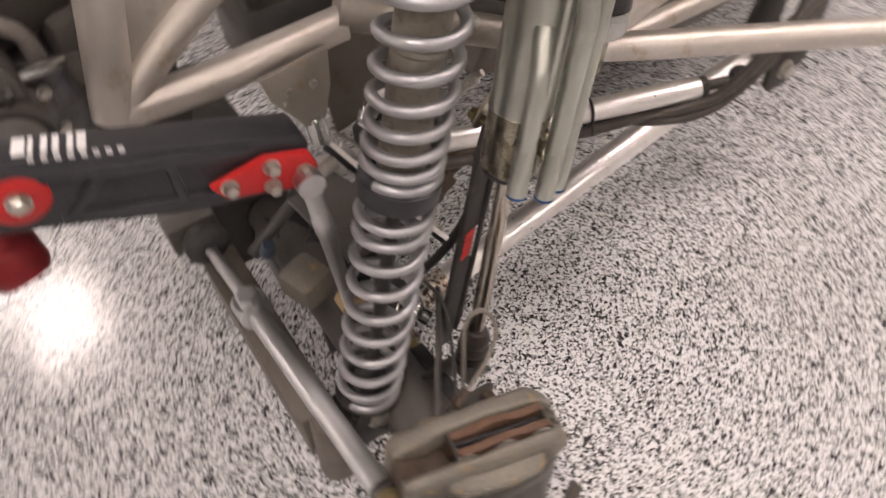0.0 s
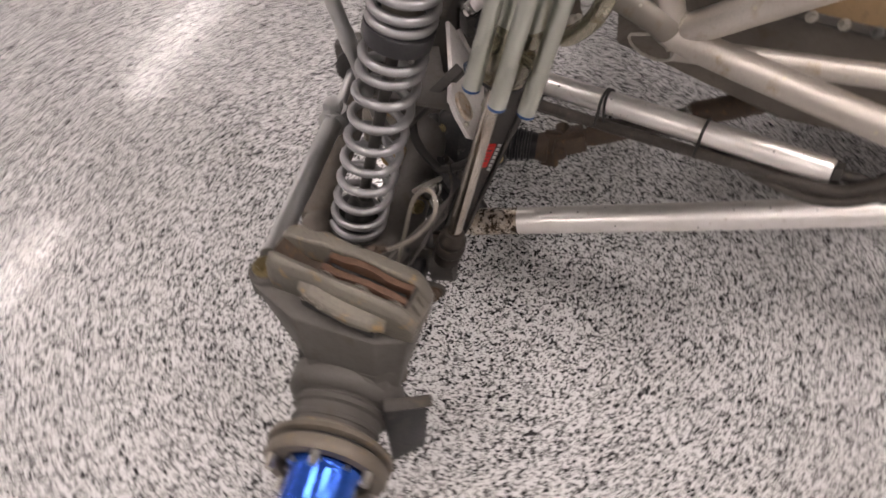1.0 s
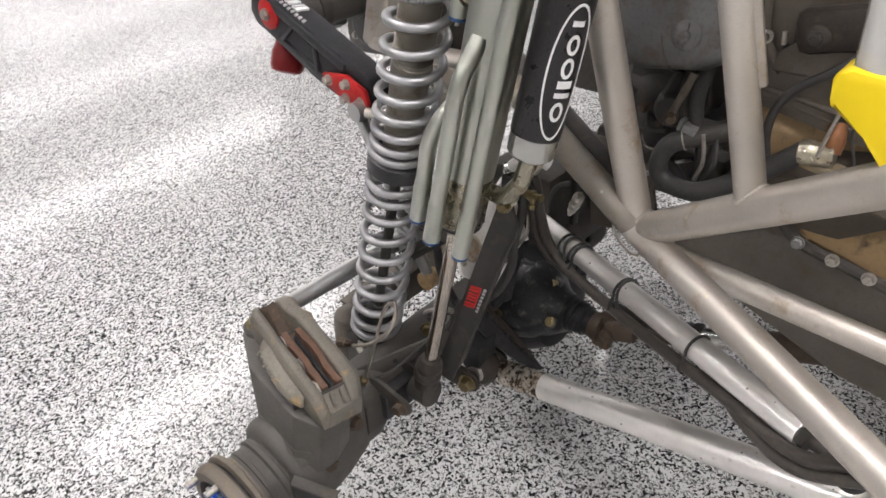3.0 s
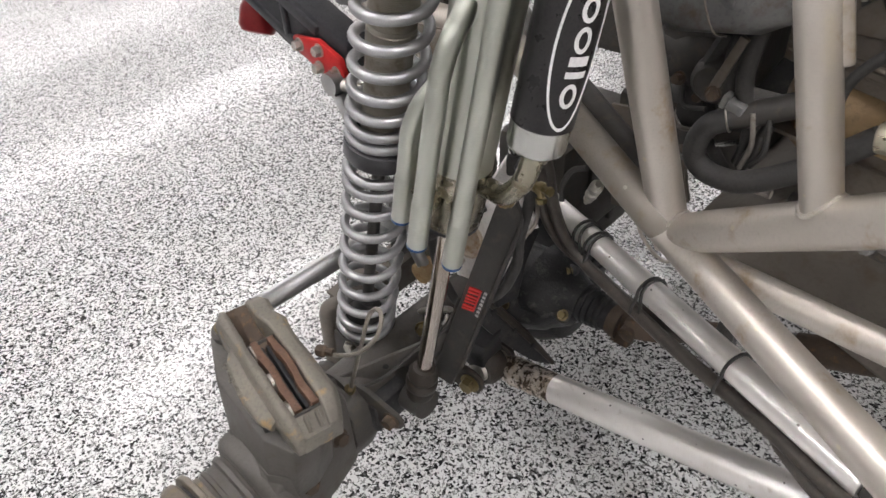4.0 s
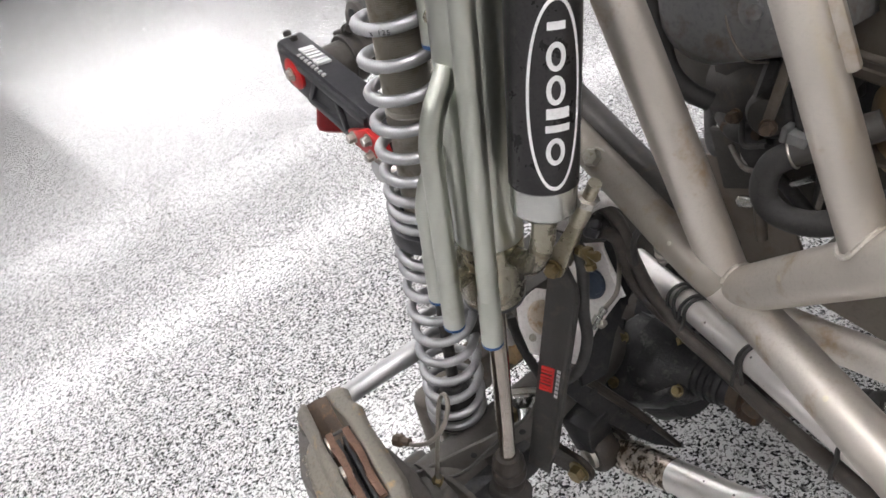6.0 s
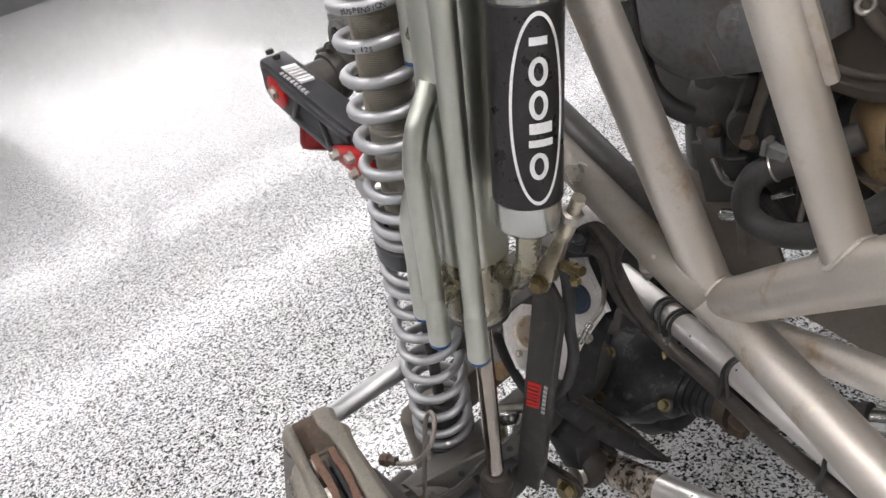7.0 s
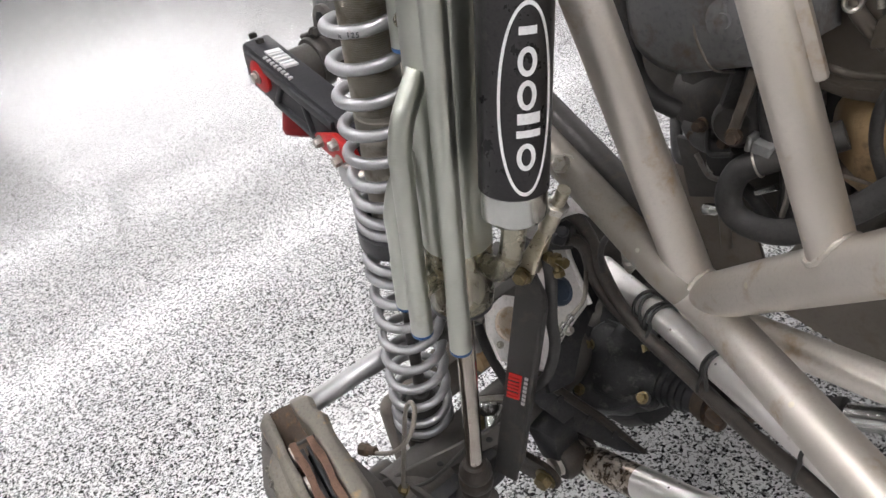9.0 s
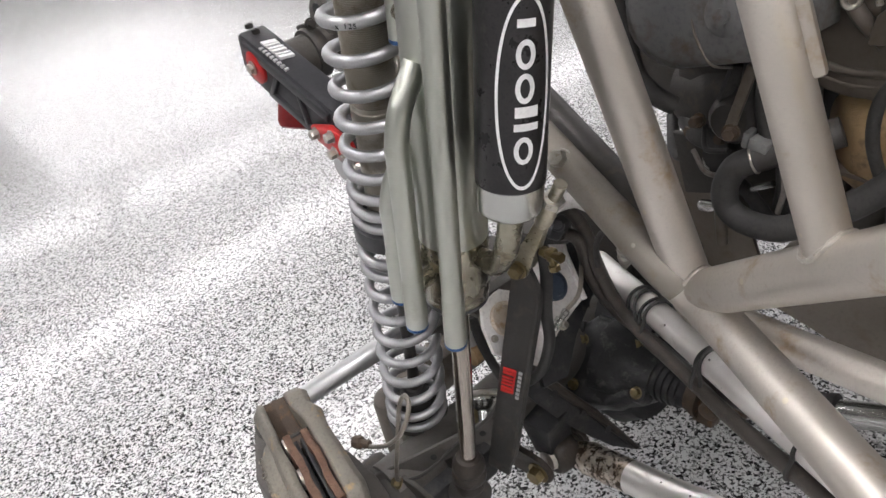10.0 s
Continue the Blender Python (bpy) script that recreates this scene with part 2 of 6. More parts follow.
def sweep(bm, pts, r, n=14, caps=True):
    """A round bar of radius r (one number or one a point) along the points."""
    pts = [V(p) for p in pts]
    rs = r if isinstance(r, (list, tuple)) else [r] * len(pts)
    u = None
    last = first = None
    for i, p in enumerate(pts):
        d = (pts[min(i + 1, len(pts) - 1)] - pts[max(i - 1, 0)]).normalized()
        u = basis(d)[1] if u is None else (u - d * u.dot(d)).normalized()
        w = d.cross(u)
        ring = [bm.verts.new(p + (u * math.cos(a) + w * math.sin(a)) * rs[i]) for a in (2 * math.pi * k / n for k in range(n))]
        if last:
            bridge(bm, last, ring)
        first, last = first or ring, ring
    if caps:
        bm.faces.new(first[::-1])
        bm.faces.new(last)
    return bm


def turned(bm, a, d, prof, n=28):
    """A turned shape about the line from a along d; prof: (distance along it, radius)."""
    d, u, w = basis(d)
    a = V(a)
    last = first = None
    for s, r in prof:
        ring = [bm.verts.new(a + d * s + (u * math.cos(t) + w * math.sin(t)) * max(r, 1e-4)) for t in (2 * math.pi * k / n for k in range(n))]
        if last:
            bridge(bm, last, ring)
        first, last = first or ring, ring
    bm.faces.new(first[::-1])
    bm.faces.new(last)
    return bm


def soften(bm, geom_faces, width, seg=2):
    edges = list({e for f in geom_faces for e in f.edges})
    bmesh.ops.bevel(bm, geom=edges, offset=width, segments=seg, affect="EDGES", profile=0.5, clamp_overlap=True)


def slab(bm, outline, o, ux, uy, thick, bevel=0.0015):
    """A plate: an outline in the plane through o of ux and uy, of that thickness along ux x uy."""
    o, ux, uy = V(o), V(ux).normalized(), V(uy)
    uy = (uy - ux * uy.dot(ux)).normalized()
    w = ux.cross(uy)
    lo = [bm.verts.new(o + ux * x + uy * y) for x, y in outline]
    hi = [bm.verts.new(o + ux * x + uy * y + w * thick) for x, y in outline]
    faces = [bm.faces.new(lo[::-1]), bm.faces.new(hi)]
    k = len(lo)
    faces += [bm.faces.new((lo[i], lo[(i + 1) % k], hi[(i + 1) % k], hi[i])) for i in range(k)]
    if bevel:
        soften(bm, faces, bevel)
    return bm


def block(bm, c, size, ux=(1, 0, 0), uy=(0, 1, 0), bevel=0.003):
    x, y, z = (s / 2 for s in size)
    ux = V(ux).normalized()
    uy = V(uy)
    uy = (uy - ux * uy.dot(ux)).normalized()
    return slab(bm, [(-x, -y), (x, -y), (x, y), (-x, y)], V(c) - ux.cross(uy) * z, ux, uy, size[2], bevel)


def beam(bm, a, b, width, height, side, bevel=0.002):
    """A flat bar from a to b, wide along side."""
    d = V(b) - V(a)
    return block(bm, lerp(a, b, 0.5), (d.length, width, height), d, side, bevel)


def hexbolt(bm, p, d, r=0.008, h=0.007, washer=True):
    """A hexagon head that stands on p and points along d."""
    if washer:
        turned(bm, p, d, [(0, r * 1.3), (0.0018, r * 1.3)], 18)
    turned(bm, V(p) + V(d).normalized() * 0.0016, d, [(0, r), (h * 0.8, r), (h, r * 0.86)], 6)
    return bm


def ring_about(bm, p, d, R, r, n=28, m=8):
    d, u, w = basis(d)
    rings = []
    for k in range(n):
        t = 2 * math.pi * k / n
        o = u * math.cos(t) + w * math.sin(t)
        rings.append([bm.verts.new(V(p) + o * (R + r * math.cos(s)) + d * (r * math.sin(s))) for s in (2 * math.pi * j / m for j in range(m))])
    for k in range(n):
        bridge(bm, rings[k], rings[(k + 1) % n])
    return bm


def weld(bm, a, d, ra, p, e, rb, bead=0.003, n=40):
    """The bead where a tube from a along d (radius ra) stands on a tube through p along e (radius rb)."""
    d, u, w = basis(d)
    e = V(e).normalized()
    pts = []
    for k in range(n + 1):
        t = 2 * math.pi * k / n
        q = V(a) + (u * math.cos(t) + w * math.sin(t)) * (ra + 0.0008)
        # walk along d until the point leaves the other tube
        g = q - V(p)
        g -= e * g.dot(e)
        dd = d - e * d.dot(e)
        A, B, C = dd.dot(dd), 2 * g.dot(dd), g.dot(g) - (rb + 0.0005) ** 2
        disc = max(B * B - 4 * A * C, 0)
        pts.append(q + d * ((-B + math.sqrt(disc)) / (2 * A)))
    rs = [bead * (1 + 0.18 * math.sin(k * 2.4)) for k in range(len(pts))]
    return sweep(bm, pts, rs, 8, False)


def thing(name, at, label, category, group="", kind=""):
    ob = new(name)
    ob.location = at
    ob.empty_display_size = 0.05
    return tagged(ob, label, category, group, kind)


def part(name, bm, material, parent=None, label="", angle=35):
    me = bpy.data.meshes.new(name)
    bmesh.ops.recalc_face_normals(bm, faces=bm.faces)
    bm.to_mesh(me)
    bm.free()
    me.materials.append(material)
    me.shade_smooth()
    me.set_sharp_from_angle(angle=radians(angle))
    ob = new(name, me)
    if parent:
        ob.parent = parent
        ob.matrix_parent_inverse = Matrix.Translation(-parent.location)
    return tagged(ob, label)


def B():
    return bmesh.new()


# ---- the garage ----
def structure():
    X0, X1, Y0, Y1, H = -30.0, 7.0, -5.0, 9.0, 3.0
    def plane(name, c, size, mat, label):
        ob = part(name, block(B(), c, size, bevel=0), mat)
        tagged(ob, label, name.split("_")[0], kind="structure")
    cx, cy = (X0 + X1) / 2, (Y0 + Y1) / 2
    plane("floor", (cx, cy, -0.05), (X1 - X0 + 0.4, Y1 - Y0 + 0.4, 0.1), flake_floor, "glossy epoxy garage floor with black and white flakes")
    plane("ceiling", (cx, cy, H + 0.05), (X1 - X0 + 0.4, Y1 - Y0 + 0.4, 0.1), ceiling_paint, "plain white painted garage ceiling")
    plane("wall_front", (X0 - 0.1, cy, H / 2), (0.2, Y1 - Y0, H), wall_dark, "dark grey painted far garage wall")
    plane("wall_rear", (X1 + 0.1, cy, H / 2), (0.2, Y1 - Y0, H), wall_paint, "plain grey painted garage wall")
    plane("wall_near", (cx, Y0 - 0.1, H / 2), (X1 - X0, 0.2, H), wall_paint, "plain grey painted garage wall")
    plane("wall_far", (cx, Y1 + 0.1, H / 2), (X1 - X0, 0.2, H), wall_paint, "plain grey painted garage wall")
    def fixture(x, y, wide, long):
        li = thing("ceiling_light", (x, y, H), "white ceiling light fixture with a bright diffuser, of a set with added fills", "light", "ceiling lights")
        part("frame", slab(B(), [(-wide / 2 - 0.02, -long / 2 - 0.02), (wide / 2 + 0.02, -long / 2 - 0.02), (wide / 2 + 0.02, long / 2 + 0.02), (-wide / 2 - 0.02, long / 2 + 0.02)], (x, y, H - 0.07), (1, 0, 0), (0, 1, 0), 0.069, 0.01), lamp_frame, li)
        part("diffuser", block(B(), (x, y, H - 0.075), (wide, long, 0.009), bevel=0.003), glow, li, "glowing white diffuser")
        return li
    strip = troffer = None
    for x, y in STRIPS:
        if strip is None:
            strip = fixture(x, y, 0.15, 2.4)
        else:
            copy_thing(strip, Matrix.Translation((x, y, H)))
    for x, y in TROFFERS_AND_FILLS:
        if troffer is None:
            troffer = fixture(x, y, 0.5, 0.72)
        else:
            copy_thing(troffer, Matrix.Translation((x, y, H)))


STRIPS = [(-3.42, 1.33), (-3.62, 5.32), (-3.4, -2.7), (-7.1, -1.5), (-7.1, 1.0), (-7.15, 3.5), (-7.2, 7.3), (-10.6, 5.2), (-10.6, 2.7), (-11.0, 0.1), (-10.6, 7.7)]
STRIPS += [(x, y) for x in (-14.0, -17.6, -21.0, -24.6, -28.0) for y in (2.4, 4.9, 7.4)]
# (-0.85, 3.4) reflects in the floor; the others are unseen, added for brightness
TROFFERS_AND_FILLS = ((-0.85, 3.4), (-0.85, 6.0), (-0.85, -3.6), (1.3, -0.4), (-0.7, -0.7), (1.1, -3.8), (2.8, -1.2), (4.8, -0.3), (6.2, 0.8), (3.8, -3.8), (2.2, 6.0), (5.2, 5.0))
structure()

# ---- chassis of steel tubes ----
TUBE, ROCKER, THIN = 0.0174, 0.0182, 0.0142
N = V((0.4629, 0.0785, 0.5775))
A1, B2, M = V((0.388, 0.0665, 0.848)), V((0.7266, -0.0665, 0.562)), V((0.5918, 0.0267, 0.6783))
A4, A5 = V((0.5455, 0.0366, 0.8293)), V((0.279, 0.117, 0.669))
A6, B6 = V((0.470, 0.088, 0.555)), V((0.7201, 0.0955, 0.5368))

BEND = V((0.438, 0.070, 0.604))        # where the main tube turns forward


def chassis():
    ch = thing("tube_chassis", (0.45, 0.1, 0.5), "welded bare steel tube chassis of a stripped off-road buggy", "chassis")
    main = smooth_path([lerp(BEND, A5, 1.52), A5, lerp(BEND, A5, 0.5), BEND, lerp(N, B2, 0.12), lerp(N, B2, 1.0), lerp(N, B2, 2.2)], 10)
    part("main_tube", sweep(B(), main[35:], TUBE, 28), frame_steel, ch)
    # front half of the main tube, with its shade put into the steel colour
    part("front_leg_tube", sweep(B(), main[:36], TUBE, 28), shaded_stained_steel, ch, "brown-stained steel tube, darkened and dulled for shade")
    # dark tube set along the dark upper edge of the front leg
    part("inner_stay_tube", sweep(B(), [lerp(BEND, A5, -0.05) + V((0.008, 0.018, 0.006)), lerp(BEND, A5, 1.45) + V((0.010, 0.020, 0.010))], 0.0145, 20), dark_steel, ch, "dark tube beside the front leg")
    part("shock_hoop_tube", sweep(B(), [N, lerp(N, A1, 0.5), lerp(N, A1, 1.9)], TUBE, 28), frame_steel, ch)
    part("rocker_tube", sweep(B(), [N, M, lerp(N, M, 2.6)], ROCKER, 28), frame_steel, ch)
    part("upright_tube", sweep(B(), [M, lerp(M, A4, 2.0)], THIN, 28), frame_steel, ch)
    part("cross_tube", sweep(B(), [A6, B6, lerp(A6, B6, 2.4)], THIN, 28), frame_steel, ch)
    part("tube_bolt", hexbolt(B(), lerp(A5, N, 0.20) + V((0.2, -0.75, 0.6)).normalized() * TUBE, (0.2, -0.75, 0.6), 0.0085, 0.011), bolt_steel, ch, "zinc bolt through the tube")
    part("weld_bead", weld(B(), N, M - N, ROCKER, N, A1 - N, TUBE, 0.0019), weld_steel, ch)
    part("weld_bead", weld(B(), M, A4 - M, THIN, N, M - N, ROCKER, 0.0019), weld_steel, ch)
    part("weld_bead", weld(B(), A6, B6 - A6, THIN, N, B2 - N, TUBE, 0.0019), weld_steel, ch)
    part("weld_bead", weld(B(), N, A1 - N, TUBE, N, A5 - N, TUBE, 0.0019), weld_steel, ch)
    # gusset on the rear of the upright
    g = lerp(M, A4, 0.72)
    d = (A4 - M).normalized()
    part("gusset", beam(B(), g + V((0.0155, 0.004, 0)), g + V((0.0155, 0.004, 0)) + d * 0.32, 0.010, 0.008, (1, 0.3, 0), 0.003), frame_steel, ch)
    # front horn of the frame behind the sway bar
    for y in (0.098, 0.168):
        part("link_mount", slab(B(), [(0.93, 0.285), (0.95, 0.262), (1.0, 0.262), (1.03, 0.30), (1.04, 0.50), (0.97, 0.50), (0.935, 0.34)], (0, y, 0), (1, 0, 0), (0, 0, 1), 0.008), boot_rubber, ch, "dark link mount plate")
    part("mount_bolt", hexbolt(sweep(B(), [(0.975, 0.185, 0.30), (0.975, 0.085, 0.30)], 0.009, 14), (0.975, 0.09, 0.30), (0, -1, 0), 0.014, 0.010), bolt_steel, ch)
    part("mount_rail", sweep(B(), [(0.90, 0.13, 0.50), (1.5, 0.13, 0.50)], TUBE, 20), frame_steel, ch)
    part("front_upright_tube", sweep(B(), [(-0.028, 0.15, 0.685), (0.005, 0.15, 0.80), (0.03, 0.15, 0.90)], TUBE * 1.1, 24), frame_steel, ch)
    part("front_cross_tube", sweep(B(), smooth_path([(-0.028, 0.15, 0.688), (0.05, 0.148, 0.682), (0.13, 0.145, 0.685), (0.20, 0.14, 0.69)], 6), TUBE, 24), frame_steel, ch)
    part("front_brace_tube", sweep(B(), [(-0.02, 0.15, 0.692), (0.05, 0.15, 0.742), (0.14, 0.15, 0.80)], TUBE * 0.9, 24), frame_steel, ch)
    part("tab_plate", slab(B(), [(-0.022, -0.025), (0.012, -0.02), (0.062, 0.03), (0.075, 0.075), (0.03, 0.10), (0.0, 0.10)], (0.005, 0.153, 0.735), (1, 0, 0), (0, 0, 1), 0.006), frame_steel, ch)
    bk = slab(B(), [(-0.040, 0.045), (0.034, 0.050), (0.028, 0.012), (0.020, -0.006), (0.016, -0.020), (0.004, -0.027), (-0.010, -0.022), (-0.018, -0.004), (-0.034, 0.016)], (0.136, 0.115, 0.64), (1, 0, 0), (0, 0.1, 1), 0.006)
    part("mount_plate", bk, shaded_stained_steel, ch, "stained steel shock mount plate")
    for x, z in ((-0.016, 0.022), (0.010, 0.020)):
        part("plate_bolt", hexbolt(B(), (0.136 + x, 0.1125 + 0.1 * z, 0.64 + z), (0, -1, 0.1), 0.005, 0.005), bolt_steel, ch)
    part("mount_sleeve", turned(B(), (0.140, 0.115, 0.622), (0.05, 0, -1), [(0, 0.009), (0.002, 0.0105), (0.034, 0.0105), (0.036, 0.009)], 20), cap_metal, ch, "pale steel sleeve under the plate")


chassis()


# ---- front suspension ----
S0, S1 = V((0.0843, -0.0067, 0.2977)), V((0.1941, -0.0042, 0.7191))
SD = (S1 - S0).normalized()


def coil(start, turns, R, pitches, wire, n=12, steps=26, phase=0.0):
    """A wound spring from start along SD; pitches: rise of each turn in order, repeated at the end."""
    d, u, w = basis(SD)
    pts, s = [], 0.0
    total = int(turns * steps)
    for k in range(total + 1):
        t = 2 * math.pi * k / steps + phase
        pts.append(start + d * s + (u * math.cos(t) + w * math.sin(t)) * R)
        i = k / steps
        lo = pitches[min(int(i), len(pitches) - 1)]
        hi = pitches[min(int(i) + 1, len(pitches) - 1)]
        s += (lo + (hi - lo) * (i % 1)) / steps
    return sweep(B(), pts, wire, n), pts


def letter(bm, ch, at, right, up, size):
    """One built-in font letter, standing at a point, as a thin raised shape."""
    cu = bpy.data.curves.new("letter", "FONT")
    cu.body, cu.size, cu.align_x, cu.extrude = ch, size, "CENTER", 0.0003
    ob = bpy.data.objects.new("letter", cu)
    scene.collection.objects.link(ob)
    me = bpy.data.meshes.new_from_object(ob.evaluated_get(bpy.context.evaluated_depsgraph_get()))
    out = V(right).cross(V(up))
    me.transform(Matrix(((right.x, up.x, out.x, at.x), (right.y, up.y, out.y, at.y), (right.z, up.z, out.z, at.z), (0, 0, 0, 1))))
    bm.from_mesh(me)
    bpy.data.objects.remove(ob)
    bpy.data.curves.remove(cu)
    bpy.data.meshes.remove(me)


def coilover():
    co = thing("coilover_shock", S0 + V((0, 0, -0.06)), "coilover shock with two stacked silver coil springs", "shock absorber")
    at = lambda s: S0 + SD * s
    R, wire = 0.0352, 0.0057
    low, rise = coil(at(-0.004), 9.6, R, [0.013, 0.026] + [0.0368] * 6 + [0.030, 0.014, 0.012], wire, phase=2.0)
    part("lower_spring", low, spring_paint, co, "silver powder-coated lower coil spring")
    up, wound = coil(at(0.335), 12.6, R, [0.012, 0.016, 0.022, 0.025, 0.027, 0.030, 0.032, 0.033, 0.033, 0.032, 0.030, 0.016, 0.012], wire, phase=1.86)
    part("upper_spring", up, spring_paint, co, "silver powder-coated upper coil spring")
    part("spring_slider", turned(B(), at(0.309), SD, [(0, 0.026), (0, 0.0395), (0.002, 0.0405), (0.021, 0.0405), (0.023, 0.037), (0.028, 0.031), (0.028, 0.026)], 36), black_anodised, co, "black plastic slider between the two springs")
    # threaded body
    prof = [(0, 0.02)]
    s = 0.001
    prof += [(s, 0.0232), (0.135, 0.0232), (0.136, 0.0242), (0.16, 0.0242), (0.161, 0.0232)]
    s = 0.165
    while s < 0.44:
        prof += [(s, 0.0230), (s + 0.0007, 0.0240), (s + 0.0012, 0.0240)]
        s += 0.0019
    prof += [(0.45, 0.02)]
    part("threaded_body", turned(B(), at(0.30), SD, prof, 32), zinc_body, co, "weathered threaded shock body")
    part("preload_collar", turned(B(), at(0.675), SD, [(0, 0.024), (0, 0.039), (0.002, 0.0415), (0.02, 0.0415), (0.022, 0.037), (0.03, 0.034), (0.03, 0.024)], 36), cap_metal, co, "silver knurled spring preload collar")
    part("shaft", sweep(B(), [at(-0.03), at(0.33)], 0.0075, 18), dark_steel, co)
    part("bump_stop", turned(B(), at(0.0), SD, [(0, 0.012), (0.004, 0.02), (0.03, 0.02), (0.045, 0.012)], 24), rubber, co)
    part("lower_perch", turned(B(), at(-0.016), SD, [(0, 0.015), (0.003, 0.034), (0.007, 0.0415), (0.011, 0.0415), (0.0115, 0.015)], 36), dark_steel, co, "dark steel lower spring seat")
    part("rod_end", turned(B(), at(-0.045) + V((0, -0.016, 0)), (0, 1, 0), [(0, 0.012), (0, 0.02), (0.032, 0.02), (0.032, 0.012)], 24), dark_steel, co)
    bt = hexbolt(B(), at(-0.045) + V((0, -0.02, 0)), (0, -1, 0), 0.011, 0.009)
    part("bolt", bt, bolt_steel, co)
    # print along two turns of the upper spring
    d, u, w = basis(SD)
    face = V((0.75, -0.34, 0)) - at(0.57)
    face = (face - SD * face.dot(SD)).normalized()
    side = SD.cross(face)
    for word, height, start in (("SUSPENSION", 0.580, -0.84), ("x 125", 0.548, -0.74)):
        txt = B()
        for k, ch in enumerate(word):
            a = start + 0.093 * k
            o = face * math.cos(a) + side * math.sin(a)
            near = min(wound, key=lambda q: (q - at(height) - o * R).length)
            near = at((near - at(0)).dot(SD)) + o * R
            if ch != " ":
                letter(txt, ch, near + o * (wire + 0.0004) - SD * 0.0022, SD.cross(o), SD, 0.0062)
        part("spring_print", txt, black_anodised, co, "small black print")


zinc_body = surface("zinc_body", (0.33, 0.305, 0.265), (0.25, 0.225, 0.185), (0.15, 0.115, 0.075), 0.40, 0.7, 16, 260, 0.03, (0.52, 0.78), mottle=0.1)
coilover()

R0, R1 = V((0.2282, -0.0359, 0.3194)), V((0.2871, -0.024, 0.6008))
RD = (R1 - R0).normalized()


def bypass():
    by = thing("bypass_shock", R0 + V((0, 0, -0.05)), "zinc bypass shock with external bypass tubes and blue end caps", "shock absorber")
    zat = lambda z: R0 + RD * ((z - R0.z) / RD.z)
    part("body", turned(B(), zat(0.64), RD, [(0, 0.03), (0.0005, 0.0305), (0.5, 0.0305)], 40), zinc, by, "zinc-plated shock body")
    part("body_foot", turned(B(), zat(0.576), RD, [(0, 0.026), (0.001, 0.0295), (0.009, 0.0305), (0.0095, 0.0308), (0.069, 0.0308), (0.070, 0.03)], 40), zinc_dull, by, "yellowish welded foot of the body")
    part("end_cap", turned(B(), zat(0.5705), RD, [(0, 0.014), (0, 0.027), (0.002, 0.0295), (0.0055, 0.0295)], 36), black_anodised, by)
    part("shaft", sweep(B(), [zat(0.29), zat(0.58)], 0.0098, 24), chrome, by, "bright chrome shock shaft")
    part("bump_boot", turned(B(), zat(0.272), RD, [(0, 0.012), (0.0, 0.018), (0.012, 0.0195), (0.016, 0.018), (0.02, 0.0205), (0.03, 0.0205), (0.034, 0.018), (0.037, 0.0195), (0.045, 0.019), (0.05, 0.0155), (0.056, 0.0142), (0.057, 0.01)], 28), boot_rubber, by, "dirty black rubber bump boot")
    part("rod_end", turned(B(), zat(0.255) + V((-0.016, 0, 0)), (1, 0, 0.1), [(0, 0.012), (0, 0.021), (0.032, 0.021), (0.032, 0.012)], 24), dark_steel, by)
    r = 0.0092
    out = lambda ox, oy: (V((ox, oy, 0)) - RD * V((ox, oy, 0)).dot(RD))

    def bypass_tube(ox, oy, z0, z1, bend, stub):
        o = out(ox, oy)
        inn = o.normalized()
        end = zat(z0) + o
        if bend:
            pts = [end, end + RD * 0.012]
            top = z1 - 0.055
            body_pt = zat(z1) + inn * 0.026
            pts = [end, zat(z0 + 0.05) + o, zat(top - 0.02) + o, zat(top) + o, lerp(zat(top + 0.025) + o, zat(top + 0.025), 0.13), lerp(zat(top + 0.045) + o, zat(top + 0.045), 0.38), body_pt]
            pts = smooth_path(pts, 6)
        else:
            pts = [end, zat(z1) + o]
        t = part("bypass_tube", sweep(B(), pts, r, 22), zinc, by, "silver zinc-plated bypass tube")
        part("sleeve", sweep(B(), [end - RD * 0.001, end + RD * 0.052, end + RD * 0.0535], [r + 0.0007, r + 0.0007, r], 22), zinc, t)
        part("blue_cap", turned(B(), end - RD * 0.0040, RD, [(0, 0.005), (0, 0.0082), (0.0014, 0.0099), (0.0036, 0.0102), (0.0046, 0.0100)], 22), blue_cap, t, "blue anodised end cap")
        part("adjuster_screw", turned(B(), end - RD * 0.01, RD, [(0, 0.0025), (0.006, 0.003)], 8), bolt_steel, t)
        if stub:
            q = zat(stub)
            part("stub_tube", sweep(B(), [q + o * 0.95, q + inn * 0.02], 0.0078, 16), zinc_dull, t)
            part("weld_bead", weld(B(), q + o, -inn, 0.0078, q + o, RD, r, 0.0014, 24), zinc_dull, t)
    bypass_tube(0.0035, -0.0515, 0.572, 0.805, True, 0.615)
    bypass_tube(0.037, -0.0355, 0.562, 1.05, False, 0.615)
    bypass_tube(-0.0275, -0.0435, 0.580, 0.735, True, 0.62)
    bypass_tube(-0.052, 0.003, 0.80, 1.05, False, 0.823)
    return zat


zat = bypass()
C0, C1 = V((0.3828, -0.0266, 0.6898)), V((0.4047, -0.0078, 0.8377))
CD = (C1 - C0).normalized()


